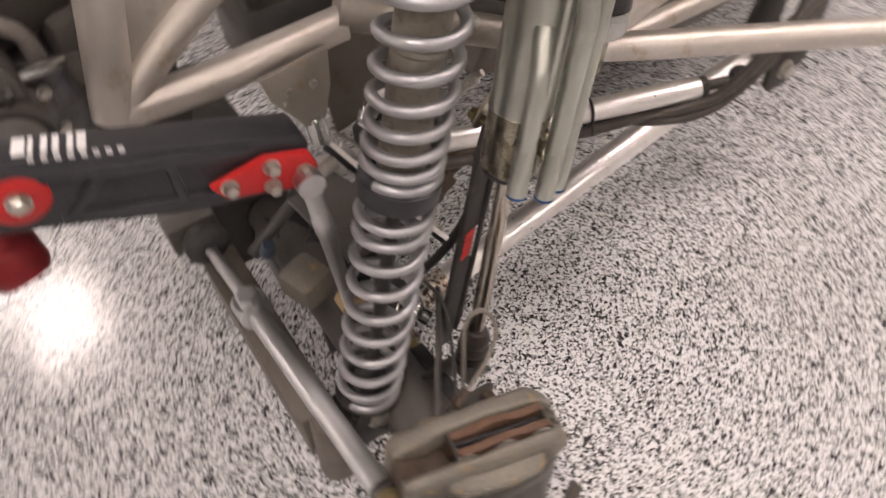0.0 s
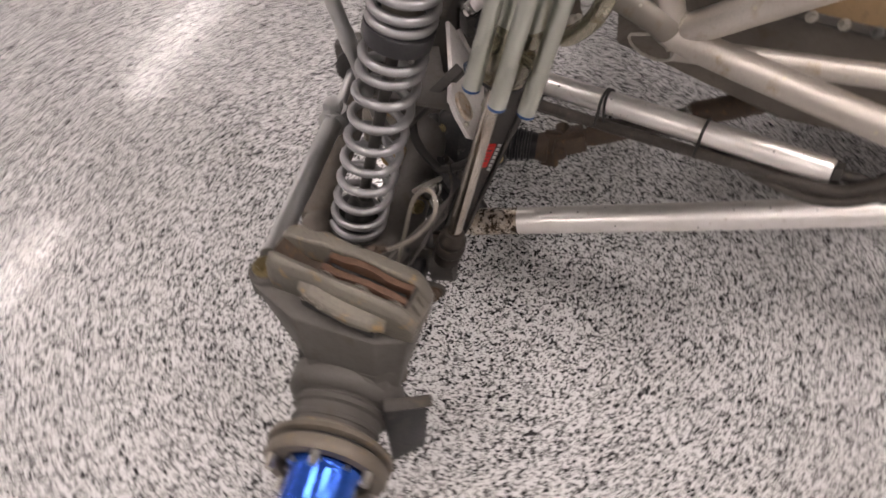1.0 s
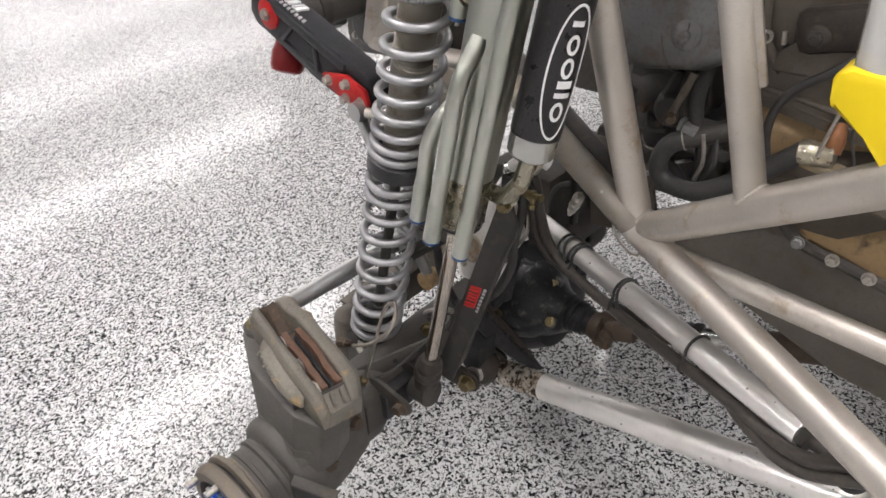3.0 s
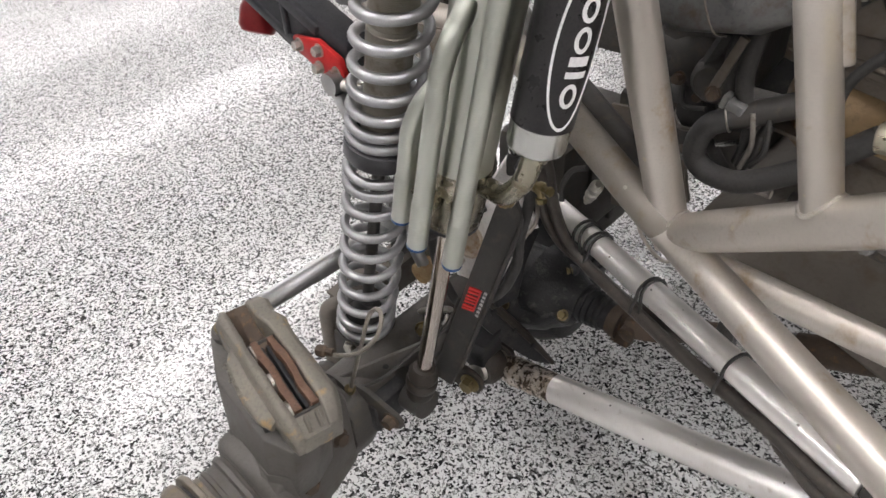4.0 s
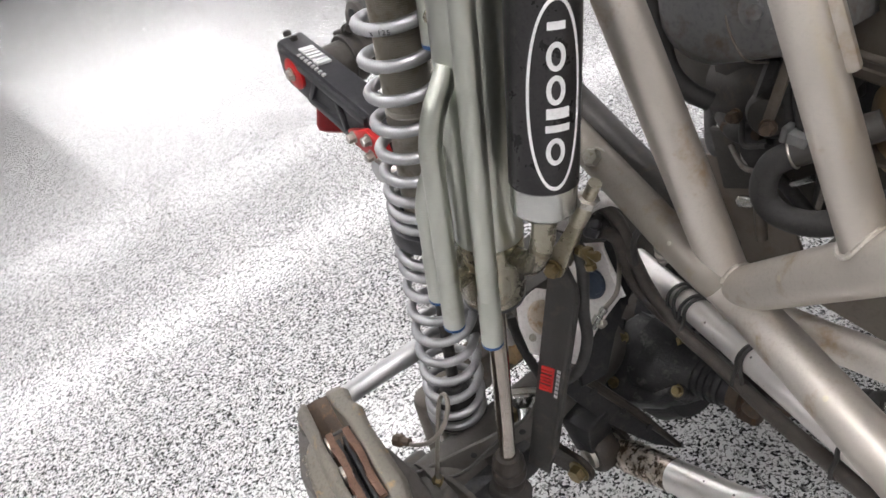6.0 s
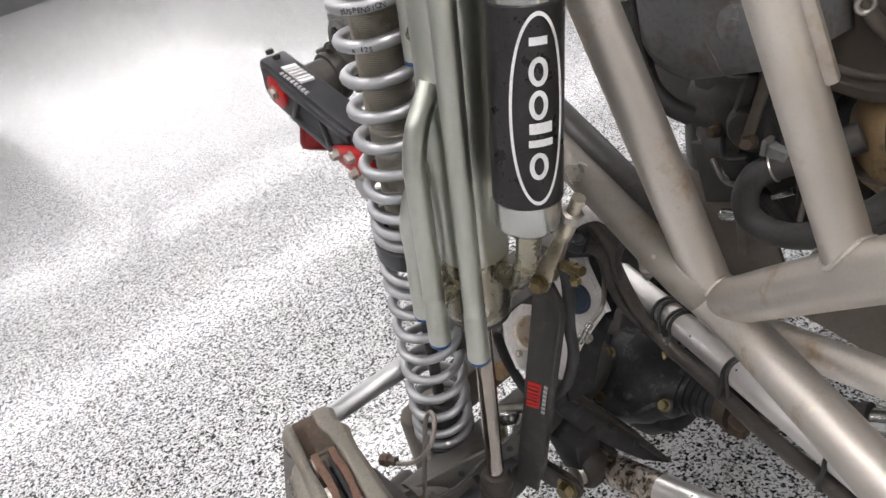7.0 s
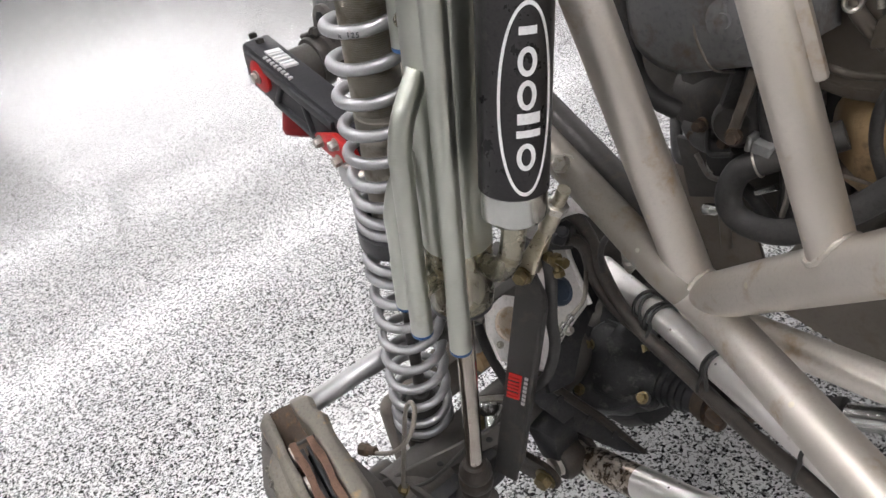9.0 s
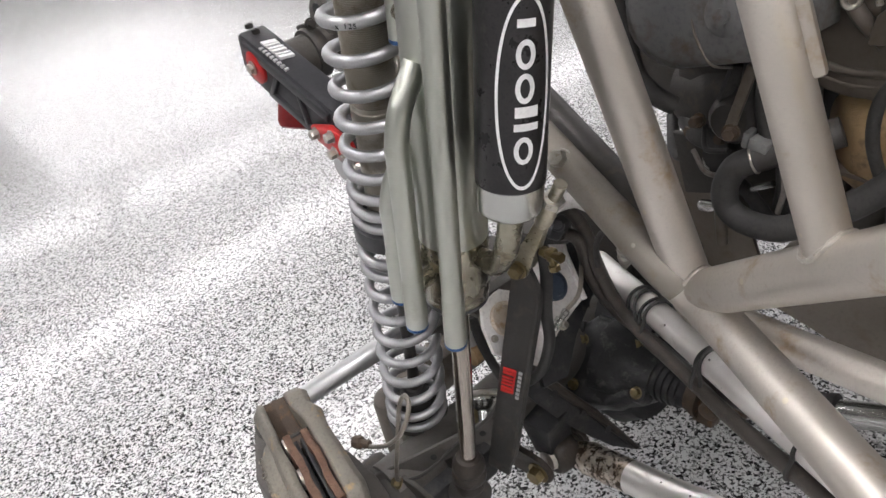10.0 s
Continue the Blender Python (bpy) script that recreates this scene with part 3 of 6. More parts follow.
def reservoir():
    rs = thing("shock_reservoir", C0, "black shock reservoir with silver end caps and white oval logo", "reservoir")
    Rr = 0.0258
    part("bottom_cap", turned(B(), C0, CD, [(0, 0.008), (0, 0.020), (0.003, 0.0235), (0.006, 0.0247), (0.026, 0.0247), (0.0265, 0.02)], 40), cap_metal, rs, "silver machined end cap")
    part("body", turned(B(), C0 + CD * 0.0262, CD, [(0, 0.02), (0.0002, Rr - 0.0008), (0.001, Rr), (0.1390, Rr), (0.140, Rr - 0.001), (0.1402, 0.02)], 48), res_black, rs, "scuffed black anodised cylinder")
    part("top_cap", turned(B(), C0 + CD * 0.1665, CD, [(0, 0.02), (0, 0.0247), (0.03, 0.0247), (0.034, 0.022), (0.034, 0.006)], 40), cap_metal, rs, "silver machined end cap")
    e0 = C0 + CD * 0.003
    b = zat(0.625) + V((0.03, 0.004, 0))
    el = smooth_path([e0, e0 - CD * 0.018, lerp(e0 - CD * 0.038, b, 0.12), lerp(e0 - CD * 0.058, b, 0.45), lerp(e0 - CD * 0.062, b, 0.8), b - V((0.012, 0, 0))], 6)
    part("elbow_fitting", sweep(B(), el, 0.0098, 18), zinc_dull, rs, "yellow zinc elbow fitting")
    part("weld_bead", ring_about(B(), b + V((-0.004, 0, 0.001)), (1, 0.1, 0), 0.0105, 0.002, 20, 6), zinc_dull, rs)
    # logo: oval outline and six plain shapes along the cylinder
    d, u, w = basis(CD)
    view = V((0.7474, -0.3235, 0.9446)) - lerp(C0, C1, 0.6)
    view = (view - CD * view.dot(CD)).normalized()
    side = CD.cross(view)            # to the right as one faces it
    def on(a, s, lift=0.0006):       # a: angle to the right, s: along
        return C0 + CD * s + (view * math.cos(a) + side * math.sin(a)) * (Rr + lift)
    mid_a, mid_s = LOGO_A, LOGO_S
    ha, hs = 0.76, 0.0659
    ring = B()
    n = 72
    va = []
    for k in range(n):
        t = 2 * math.pi * k / n
        row = []
        for f in (1.0, 0.0):
            row.append((mid_a + (ha - (1 - f) * 0.075) * math.sin(t), mid_s + (hs - (1 - f) * 0.0026) * math.cos(t)))
        va.append(row)
    q = [[ring.verts.new(on(a, s, 0.0005)) for a, s in row] + [ring.verts.new(on(a, s, -0.0008)) for a, s in row] for row in va]
    for k in range(n):
        x, y = q[k], q[(k + 1) % n]
        for i, j in ((0, 1), (1, 3), (3, 2), (2, 0)):
            ring.faces.new((x[i], x[j], y[j], y[i]))
    part("oval", ring, white_ink, rs, "white oval outline", 60)
    # plain blocks in the place of the letters: distance along, length, width in angle, offset, with a hollow where round
    sizes = [(0.058, 0.0055, 0.46, 0.0, False), (0.036, 0.019, 0.5, 0.0, True), (0.011, 0.020, 0.5, 0.0, True), (-0.007, 0.008, 0.62, 0.06, False), (-0.019, 0.0055, 0.66, 0.06, False), (-0.038, 0.020, 0.52, 0.0, True)]
    for s, ln, wa, oa, hollow in sizes:
        bm = B()
        def patch(a0, a1, s0, s1):
            c = 6
            g = [[bm.verts.new(on(a0 + (a1 - a0) * i / c, sv, lf)) for i in range(c + 1)] for sv, lf in ((s0, 0.0005), (s1, 0.0005))]
            for i in range(c):
                bm.faces.new((g[0][i], g[0][i + 1], g[1][i + 1], g[1][i]))
        a0, a1, s0, s1 = mid_a + oa - wa / 2, mid_a + oa + wa / 2, mid_s + s * 0.88 - 0.003 - ln * 0.47, mid_s + s * 0.88 - 0.003 + ln * 0.47
        if hollow:
            ca, cs, m = (a0 + a1) / 2, (s0 + s1) / 2, 28
            g = [[bm.verts.new(on(ca + (wa / 2 - q * 0.125) * math.sin(t), cs + (ln / 2 - q * 0.0036) * math.cos(t), 0.0005)) for q in (0, 1)] for t in (2 * math.pi * k / m for k in range(m))]
            for k in range(m):
                bm.faces.new((g[k][0], g[k][1], g[(k + 1) % m][1], g[(k + 1) % m][0]))
        else:
            patch(a0, a1, s0, s1)
        part("logo_shape", bm, white_ink, rs, "white logo shape", 60)


res_black = surface("res_black", (0.027, 0.026, 0.027), (0.040, 0.038, 0.038), (0.085, 0.076, 0.07), 0.30, 0.3, 18, 500, 0.04, (0.6, 0.85))
LOGO_A, LOGO_S = 0.33, 0.0965
reservoir()


def limit_strap():
    top, low = V((0.308, 0.040, 0.566)), V((0.205, 0.014, 0.235))
    d = (top - low).normalized()
    nrm = V((0.30, -0.95, 0.15))
    nrm = (nrm - d * nrm.dot(d)).normalized()
    side = nrm.cross(d)              # to the right as one faces it
    side = -side if side.x < 0 else side
    st = thing("limit_strap", low, "black woven limit strap with small red print", "strap")
    L = (top - low).length
    part("webbing", slab(B(), [(-0.0155, 0.01), (0.0155, 0.01), (0.0155, L - 0.012), (0.002, L + 0.008), (-0.012, L + 0.006), (-0.0155, L - 0.004)], low - nrm * 0.004, side, d, 0.007 if side.cross(d).dot(nrm) > 0 else -0.007, 0.002), webbing, st)
    # folded edge ply
    part("folded_edge", slab(B(), [(0.016, 0.03), (0.020, 0.06), (0.020, L - 0.03), (0.016, L - 0.012)], low - nrm * 0.004, side, d, 0.012, 0.001), webbing, st)
    o = low + d * (L * 0.545) + nrm * 0.0042
    lab = B()
    for x, w_ in ((-0.021, 0.0035), (-0.0155, 0.0035), (-0.0085, 0.003), (-0.003, 0.003), (0.0025, 0.003), (0.0095, 0.0035), (0.0155, 0.0045)):
        slab(lab, [(-0.010, x - w_ / 2), (0.005, x - w_ / 2 + 0.004), (0.005, x + w_ / 2 + 0.004), (-0.010, x + w_ / 2)], o, side, d, 0.0012, 0)
    slab(lab, [(0.0038, -0.018), (0.0058, -0.018), (0.0058, 0.021), (0.0038, 0.021)], o, side, d, 0.0012, 0)
    part("red_print", lab, red_ink, st, "red printed logo bars")
    sm = B()
    for k in range(7):
        block(sm, o + side * 0.0105 + d * (-0.022 + 0.007 * k), (0.0042, 0.0042, 0.0012), side, d, 0)
    part("white_print", sm, grey_ink, st, "small white print")
    # clevis with its bolts
    cl = thing("strap_clevis", top, "zinc clevis bracket that holds the limit strap", "bracket")
    tip = V((0.356, 0.047, 0.664))
    apex, foot = V((0.340, 0.046, 0.634)), V((0.304, 0.042, 0.576))
    dd = (apex - foot).normalized()
    across = nrm.cross(dd).normalized()
    across = -across if across.x < 0 else across
    for s in (-1, 1):
        o = foot + nrm * (0.009 * s)
        part("cheek", slab(B(), [(-0.010, -0.006), (-0.005, -0.012), (0.005, -0.012), (0.010, -0.006), (0.010, 0.008), (0.0075, 0.03), (0.005, 0.068), (-0.005, 0.068), (-0.0075, 0.03), (-0.010, 0.008)], o - nrm * 0.002, across, (apex + nrm * (0.003 * s) - o).normalized(), 0.004, 0.001), pale_zinc, cl)
    part("throat", turned(B(), apex - dd * 0.012, dd, [(0, 0.0055), (0.004, 0.008), (0.018, 0.0085), (0.022, 0.007), (0.03, 0.006), (0.055, 0.006)], 18), pale_zinc, cl)
    part("clevis_bolt", hexbolt(sweep(B(), [foot - nrm * 0.02, foot + nrm * 0.014], 0.005, 14), foot + nrm * 0.012, nrm, 0.0075, 0.007), brass, cl, "yellow zinc clevis bolt")
    part("clevis_nut", hexbolt(B(), foot - nrm * 0.013, -nrm, 0.0075, 0.008), brass, cl)
    part("jam_nut", turned(B(), apex + dd * 0.017, dd, [(0, 0.0085), (0.001, 0.0105), (0.008, 0.0105), (0.009, 0.0085)], 6), bolt_steel, cl)
    el = V((0.333, 0.05, 0.590))
    elbow = turned(B(), el - V((0.010, 0, 0)), (1, -0.1, 0.1), [(0, 0.004), (0.001, 0.0058), (0.007, 0.0058), (0.008, 0.004), (0.022, 0.004), (0.023, 0.0052), (0.027, 0.0052)], 6)
    block(elbow, el + V((0.002, 0, 0)), (0.010, 0.010, 0.012), (1, -0.1, 0.1), (0.1, 1, 0), 0.002)
    turned(elbow, el + V((0.002, 0, -0.003)), (0.15, -0.1, -1), [(0, 0.004), (0.007, 0.004), (0.008, 0.0058), (0.013, 0.0058), (0.014, 0.004)], 6)
    part("brass_elbow", elbow, brass, cl, "yellow brass elbow fitting")


limit_strap()


# ---- links ----
La, Lb = V((0.2255, 0.1499, 0.155)), V((0.6066, 0.1445, 0.2415))
Ua, Ub = V((0.2605, 0.2397, 0.398)), V((0.688, 0.055, 0.424))


def links():
    lo = thing("lower_link", La, "bare steel lower suspension link with scuffs and a rusty welded end", "link")
    d = (Lb - La).normalized()
    part("tube", sweep(B(), [lerp(La, Lb, 0.19), lerp(La, Lb, 1.84), lerp(La, Lb, 1.845)], [0.0222, 0.0222, 0.019], 30), link_steel, lo)
    part("welded_end", turned(B(), lerp(La, Lb, -0.065), d, [(0, 0.012), (0.003, 0.0180), (0.014, 0.0205), (0.022, 0.0215), (0.026, 0.0232), (0.030, 0.0238), (0.034, 0.0226), (0.060, 0.0225), (0.066, 0.0234), (0.071, 0.0230), (0.075, 0.0224), (0.104, 0.0223)], 30), rusty, lo, "heat-stained rusty weld")
    j = V((0.191, 0.131, 0.162))
    jd = V((-0.15, -1, 0.05)).normalized()
    part("shank", sweep(B(), [lerp(La, Lb, 0.03), lerp(La, Lb, -0.055), j + V((0.010, 0.004, 0))], [0.0165, 0.0175, 0.022], 20), boot_rubber, lo, "greasy dark joint housing")
    part("rod_end", turned(B(), j - jd * 0.018, jd, [(0, 0.018), (0, 0.025), (0.005, 0.0285), (0.03, 0.0285), (0.036, 0.0245), (0.036, 0.0185)], 32), boot_rubber, lo, "greasy black rod end body")
    part("ball", turned(B(), j - jd * 0.03, jd, [(0, 0.011), (0.008, 0.015), (0.02, 0.018), (0.03, 0.0185), (0.044, 0.0185), (0.054, 0.0165), (0.057, 0.012)], 28), bolt_steel, lo, "shiny spherical joint")
    up = thing("upper_link", Ua, "bare steel upper suspension link tied with black zip ties", "link")
    part("tube", sweep(B(), [lerp(Ua, Ub, -0.2), lerp(Ua, Ub, 0.995), lerp(Ua, Ub, 1.0)], [0.0165, 0.0165, 0.0155], 26), link_steel, up)
    part("jam_nut", turned(B(), lerp(Ua, Ub, 1.002), Ub - Ua, [(0, 0.012), (0.001, 0.015), (0.010, 0.015), (0.011, 0.012)], 6), dark_steel, up)
    part("rod_end_shank", sweep(B(), [lerp(Ua, Ub, 0.99), lerp(Ua, Ub, 1.10)], 0.008, 16), dark_steel, up)
    part("rod_end", turned(B(), lerp(Ua, Ub, 1.13) - V((0, 0, 0.014)), (0, 0, 1), [(0, 0.010), (0, 0.014), (0.004, 0.016), (0.024, 0.016), (0.028, 0.014), (0.028, 0.010)], 24), black_iron, up, "greasy black rod end")
    U = (Ub - Ua).normalized()
    for s in (0.125, 0.345, 0.655):
        p = lerp(Ua, Ub, s)
        tie = B()
        pts = []
        for k in range(33):
            t = 2 * math.pi * k / 32
            o = V((0, 0, 1)) * math.cos(t) + U.cross(V((0, 0, 1))).normalized() * math.sin(t)
            r = 0.0182 + (0.017 if math.cos(t) < -0.3 else 0.0) * min(1.0, (-math.cos(t) - 0.3) / 0.4 if math.cos(t) < -0.3 else 0)
            pts.append(p + o * r)
        sweep(tie, pts, 0.0022, 6, False)
        part("zip_tie", tie, rubber, up)
    # ties that bind the hoses to the link
    side = (V((0.0, -0.35, -0.9)) - U * V((0.0, -0.35, -0.9)).dot(U)).normalized()
    for s, tilt, gap in ((0.045, 0.0, 0.024), (0.075, 0.25, 0.026), (0.105, -0.2, 0.025), (0.36, 0.1, 0.023)):
        c = lerp(Ua, Ub, s)
        pts = []
        for k in range(37):
            t = 2 * math.pi * k / 36
            o = side * math.cos(t) + U.cross(side) * math.sin(t)
            near, far = c + o * 0.0185, c + side * gap + o * 0.0125
            best = far if far.dot(o) > near.dot(o) else near
            pts.append(best + U * (tilt * (best - c).dot(side)))
        part("zip_tie", sweep(B(), pts, 0.0021, 6, False), rubber, up)
    # hoses along the underside
    off = V((-0.004, -0.010, -0.026))
    hs = thing("hydraulic_hose", lerp(Ua, Ub, 0.2), "dirty black hydraulic hoses tied under the link", "hose")
    a = smooth_path([(0.222, 0.163, 0.545), (0.232, 0.173, 0.549), (0.239, 0.182, 0.535), (0.244, 0.190, 0.509), (0.246, 0.198, 0.464), (0.253, 0.207, 0.419), (0.272, 0.210, 0.386), (0.313, 0.195, 0.378), (0.350, 0.182, 0.377), (0.402, 0.160, 0.380), (0.471, 0.128, 0.388), lerp(Ua, Ub, 0.8) + off * 0.95, lerp(Ua, Ub, 1.0) + V((0, -0.020, -0.012)), lerp(Ua, Ub, 1.12) + V((0, -0.012, 0.020)), lerp(Ua, Ub, 1.3) + V((0, 0.02, 0.07)), lerp(Ua, Ub, 1.6) + V((0, 0.09, 0.13))], 8)
    part("hose", sweep(B(), a, 0.0082, 16), hose_black, hs)
    o2 = V((0.008, 0.012, -0.024))
    b = smooth_path([(0.236, 0.160, 0.522), (0.240, 0.175, 0.511), (0.240, 0.185, 0.492), (0.234, 0.195, 0.453), (0.237, 0.206, 0.414), (0.253, 0.217, 0.378), (0.285, 0.215, 0.366), (0.33, 0.202, 0.364), (0.39, 0.178, 0.369), lerp(Ua, Ub, 0.6) + o2, lerp(Ua, Ub, 0.85) + V((0, -0.014, -0.033)), lerp(Ua, Ub, 1.0) + V((0, -0.022, -0.029)), lerp(Ua, Ub, 1.13) + V((0, -0.014, 0.004)), lerp(Ua, Ub, 1.32) + V((0, 0.02, 0.055)), lerp(Ua, Ub, 1.62) + V((0, 0.09, 0.115))], 8)
    part("hose", sweep(B(), b, 0.0078, 16), hose_black, hs)
    part("fitting", turned(B(), (0.212, 0.155, 0.541), (0.6, 0.5, 0.3), [(0, 0.007), (0.003, 0.0105), (0.016, 0.0105), (0.018, 0.009)], 18), cap_metal, hs)
    part("fitting", turned(B(), (0.226, 0.150, 0.530), (0.5, 0.5, -0.4), [(0, 0.007), (0.003, 0.0095), (0.014, 0.0095), (0.016, 0.008)], 18), black_anodised, hs, "black hose end")


hose_black = surface("hose_black", (0.055, 0.048, 0.042), (0.075, 0.066, 0.057), (0.13, 0.105, 0.08), 0.42, 0.0, 40, 900, 0.4, (0.55, 0.85))
links()


def loft(bm, rings, bevel=0.004):
    vs = [[bm.verts.new(p) for p in r] for r in rings]
    for a, b in zip(vs, vs[1:]):
        bridge(bm, a, b)
    bm.faces.new(vs[0][::-1]), bm.faces.new(vs[-1])
    if bevel:
        soften(bm, list(bm.faces), bevel, 2)
    return bm


def axle():
    ax = thing("front_axle", (0.13, 0.1, 0.1), "dirty grey front axle housing with differential and link brackets", "axle")
    part("axle_tube", sweep(B(), [(0.125, -0.10, 0.245), (0.125, 0.62, 0.245)], 0.040, 30), cast_grey, ax)
    # differential housing with ribs, cover flange and pinion snout
    D, P = V((0.170, 0.272, 0.236)), V((0.340, 0.268, 0.234))
    d = (P - D).normalized()
    part("differential", turned(B(), (0.085, 0.318, 0.19), (1, 0.02, 0.03), [(0, 0.06), (0.02, 0.092), (0.11, 0.098), (0.14, 0.08), (0.15, 0.04)], 30), black_iron, ax, "black cast differential housing")
    fn = V((0.116, -0.72, 0.684)).normalized()
    face = [V(c) for c in ((0.158, 0.277, 0.294), (0.192, 0.283, 0.294), (0.221, 0.285, 0.291), (0.241, 0.261, 0.263), (0.252, 0.231, 0.229), (0.221, 0.206, 0.208), (0.174, 0.188, 0.197), (0.149, 0.196, 0.210), (0.129, 0.224, 0.243), (0.131, 0.251, 0.271))]
    mid = sum(face, V((0, 0, 0))) / len(face)
    grow = lambda k, back: [mid + (c - mid) * k - fn * back for c in face]
    part("carrier_face", loft(B(), [grow(0.92, -0.003), grow(1.0, 0.004), grow(1.09, 0.030), grow(1.12, 0.075), grow(1.02, 0.13)], 0.005), dusty_iron, ax, "dusty black faceted carrier casting")
    # ribs, edge flange and bolts of the casting
    for a, b, w_ in (((0.143, 0.217, 0.233), (0.227, 0.227, 0.229), 0.007), ((0.16, 0.274, 0.291), (0.216, 0.275, 0.282), 0.006), ((0.157, 0.235, 0.247), (0.232, 0.262, 0.267), 0.004)):
        part("rib", beam(B(), V(a) - fn * 0.004, V(b) - fn * 0.004, w_, 0.018, fn, 0.002), dusty_iron, ax)
    part("flange_rim", slab(B(), [(-0.018, -0.055), (-0.002, -0.062), (0.006, -0.02), (0.007, 0.03), (-0.002, 0.055), (-0.018, 0.05)], (0.141, 0.232, 0.242), (1, 0, -0.17), (0, 0.69, 0.72), 0.012, 0.003), dusty_iron, ax)
    for c in ((0.153, 0.249, 0.265), (0.163, 0.205, 0.217), (0.254, 0.232, 0.230), (0.232, 0.272, 0.277)):
        p = V(c)
        part("bolt_boss", turned(B(), p - fn * 0.02, fn, [(0, 0.0165), (0.018, 0.0135), (0.0225, 0.0125), (0.0235, 0.010)], 18), dusty_iron, ax)
        part("cover_bolt", hexbolt(B(), p + fn * 0.002, fn, 0.0068, 0.007), brass, ax)
    part("carrier_neck", turned(B(), D + d * 0.02, d, [(0, 0.066), (0.035, 0.058), (0.05, 0.044), (0.064, 0.035), (0.075, 0.032)], 16), dusty_iron, ax)
    prof = [(0, 0.032)]
    for k in range(5):
        t = 0.004 + 0.0095 * k
        r = 0.0315 - 0.0012 * k
        prof += [(t, r - 0.003), (t + 0.001, r), (t + 0.0045, r), (t + 0.0055, r - 0.003)]
    part("pinion_snout", turned(B(), D + d * 0.088, d, prof + [(0.06, 0.022)], 30), black_iron, ax, "black ribbed pinion snout")
    # yoke and shaft
    yk = D + d * 0.150
    part("pinion_yoke", block(turned(B(), yk - d * 0.006, d, [(0, 0.022), (0.012, 0.026), (0.02, 0.026)], 20), yk + d * 0.02, (0.03, 0.06, 0.022), d, (0, 0.3, 1), 0.004), rusty_dark, ax, "rusty brown drive yoke")
    sh = thing("drive_shaft", yk + d * 0.04, "rusty brown front drive shaft", "drive shaft")
    far = yk + V((0.181, 0.030, 0.051)) * 3.4
    dd = (far - yk).normalized()
    part("shaft_tube", sweep(B(), [yk + dd * 0.06, yk + dd * 0.075, yk + dd * 0.09, yk + dd * 0.155], [0.014, 0.014, 0.0175, 0.0175], 24), rusty_dark, sh)
    part("slip_boot", turned(B(), yk + dd * 0.150, dd, [(0, 0.017), (0.002, 0.0215), (0.010, 0.0215), (0.012, 0.019), (0.018, 0.0215), (0.026, 0.0215), (0.028, 0.016)], 24), rubber, sh, "black rubber boot")
    part("slip_joint", sweep(B(), [yk + dd * 0.176, yk + dd * 0.24, yk + dd * 0.242, yk + dd * 0.25], [0.0155, 0.0155, 0.019, 0.019], 24), cap_metal, sh, "bright slip joint")
    part("rear_tube", sweep(B(), [yk + dd * 0.248, far], 0.0205, 24), rusty_dark, sh)
    part("shaft_yoke", block(B(), yk + dd * 0.052, (0.05, 0.03, 0.058), dd, (0, 0.3, 1), 0.005), rusty_dark, sh, "rusty brown universal joint")
    part("joint_cap", turned(B(), yk + dd * 0.036 + V((0, -0.035, 0)), (0, 1, 0.1), [(0, 0.008), (0.002, 0.012), (0.068, 0.012), (0.07, 0.008)], 18), rusty_dark, sh)
    # truss in front of the differential with its pale rear face
    to, tu, tw = V((0.239, 0.126, 0.42)), V((-0.087, 0.995, -0.051)), V((-0.507, 0.0, 0.862))
    tn = tu.cross(tw)
    tp = lambda x, y, z=0.0: to + tu * x + tw * y + tn * z
    part("truss_plate", slab(B(), [(-0.092, 0.0485), (-0.080, 0.069), (-0.055, 0.071), (-0.020, 0.0745), (0.067, 0.102), (0.073, 0.081), (0.064, 0.0605), (0.053, -0.0006), (-0.007, -0.0105), (-0.052, -0.029), (-0.098, 0.017)], to - tn * 0.006, tu, tw, 0.006, 0.0015), pale_plate, ax, "pale scuffed steel truss plate")
    part("round_cover", turned(B(), tp(-0.062, 0.041, 0.0), tn, [(0, 0.020), (0.003, 0.020), (0.0045, 0.0185), (0.0047, 0.0145), (0.0025, 0.014), (0.0025, 0.003)], 30), cover_tan, ax, "tan stained round cover")
    part("filler_cap", turned(B(), tp(0.0227, 0.0356), tn, [(0, 0.0185), (0.005, 0.0185), (0.007, 0.0165), (0.0072, 0.0135), (0.0055, 0.013), (0.0055, 0.003)], 28), blue_dull, ax, "dull blue-grey filler cap")
    part("truss_lip", sweep(B(), [tp(0.053, -0.001, 0.003), tp(0.064, 0.06, 0.003), tp(0.073, 0.081, 0.003)], 0.0034, 8), pale_plate, ax)
    part("truss_fin", slab(B(), [(0.058, 0.06), (0.084, 0.091), (0.093, 0.074), (0.099, 0.025), (0.063, -0.017), (0.049, -0.004)], to - tn * 0.016, tu, tw, 0.008, 0.0015), black_iron, ax, "black side fin of the truss")
    part("truss_web", slab(B(), [(0.1106, 0.0048), (0.0872, -0.0024), (0.0209, -0.0306), (-0.0199, -0.0628), (-0.0581, -0.054), (-0.0457, -0.0229), (-0.0114, -0.0075), (0.0432, -0.0010)], to - tn * 0.016, tu, tw, 0.008, 0.0015), black_iron, ax, "black web under the truss plate")
    part("back_rod", sweep(B(), [(0.045, 0.2, 0.380), (0.115, 0.2, 0.431)], 0.0085, 14), dark_steel, ax)
    for x, y in ((-0.088, 0.03), (0.000, 0.022)):
        part("plate_bolt", hexbolt(B(), tp(x, y), tn, 0.0035, 0.003), bolt_steel, ax)
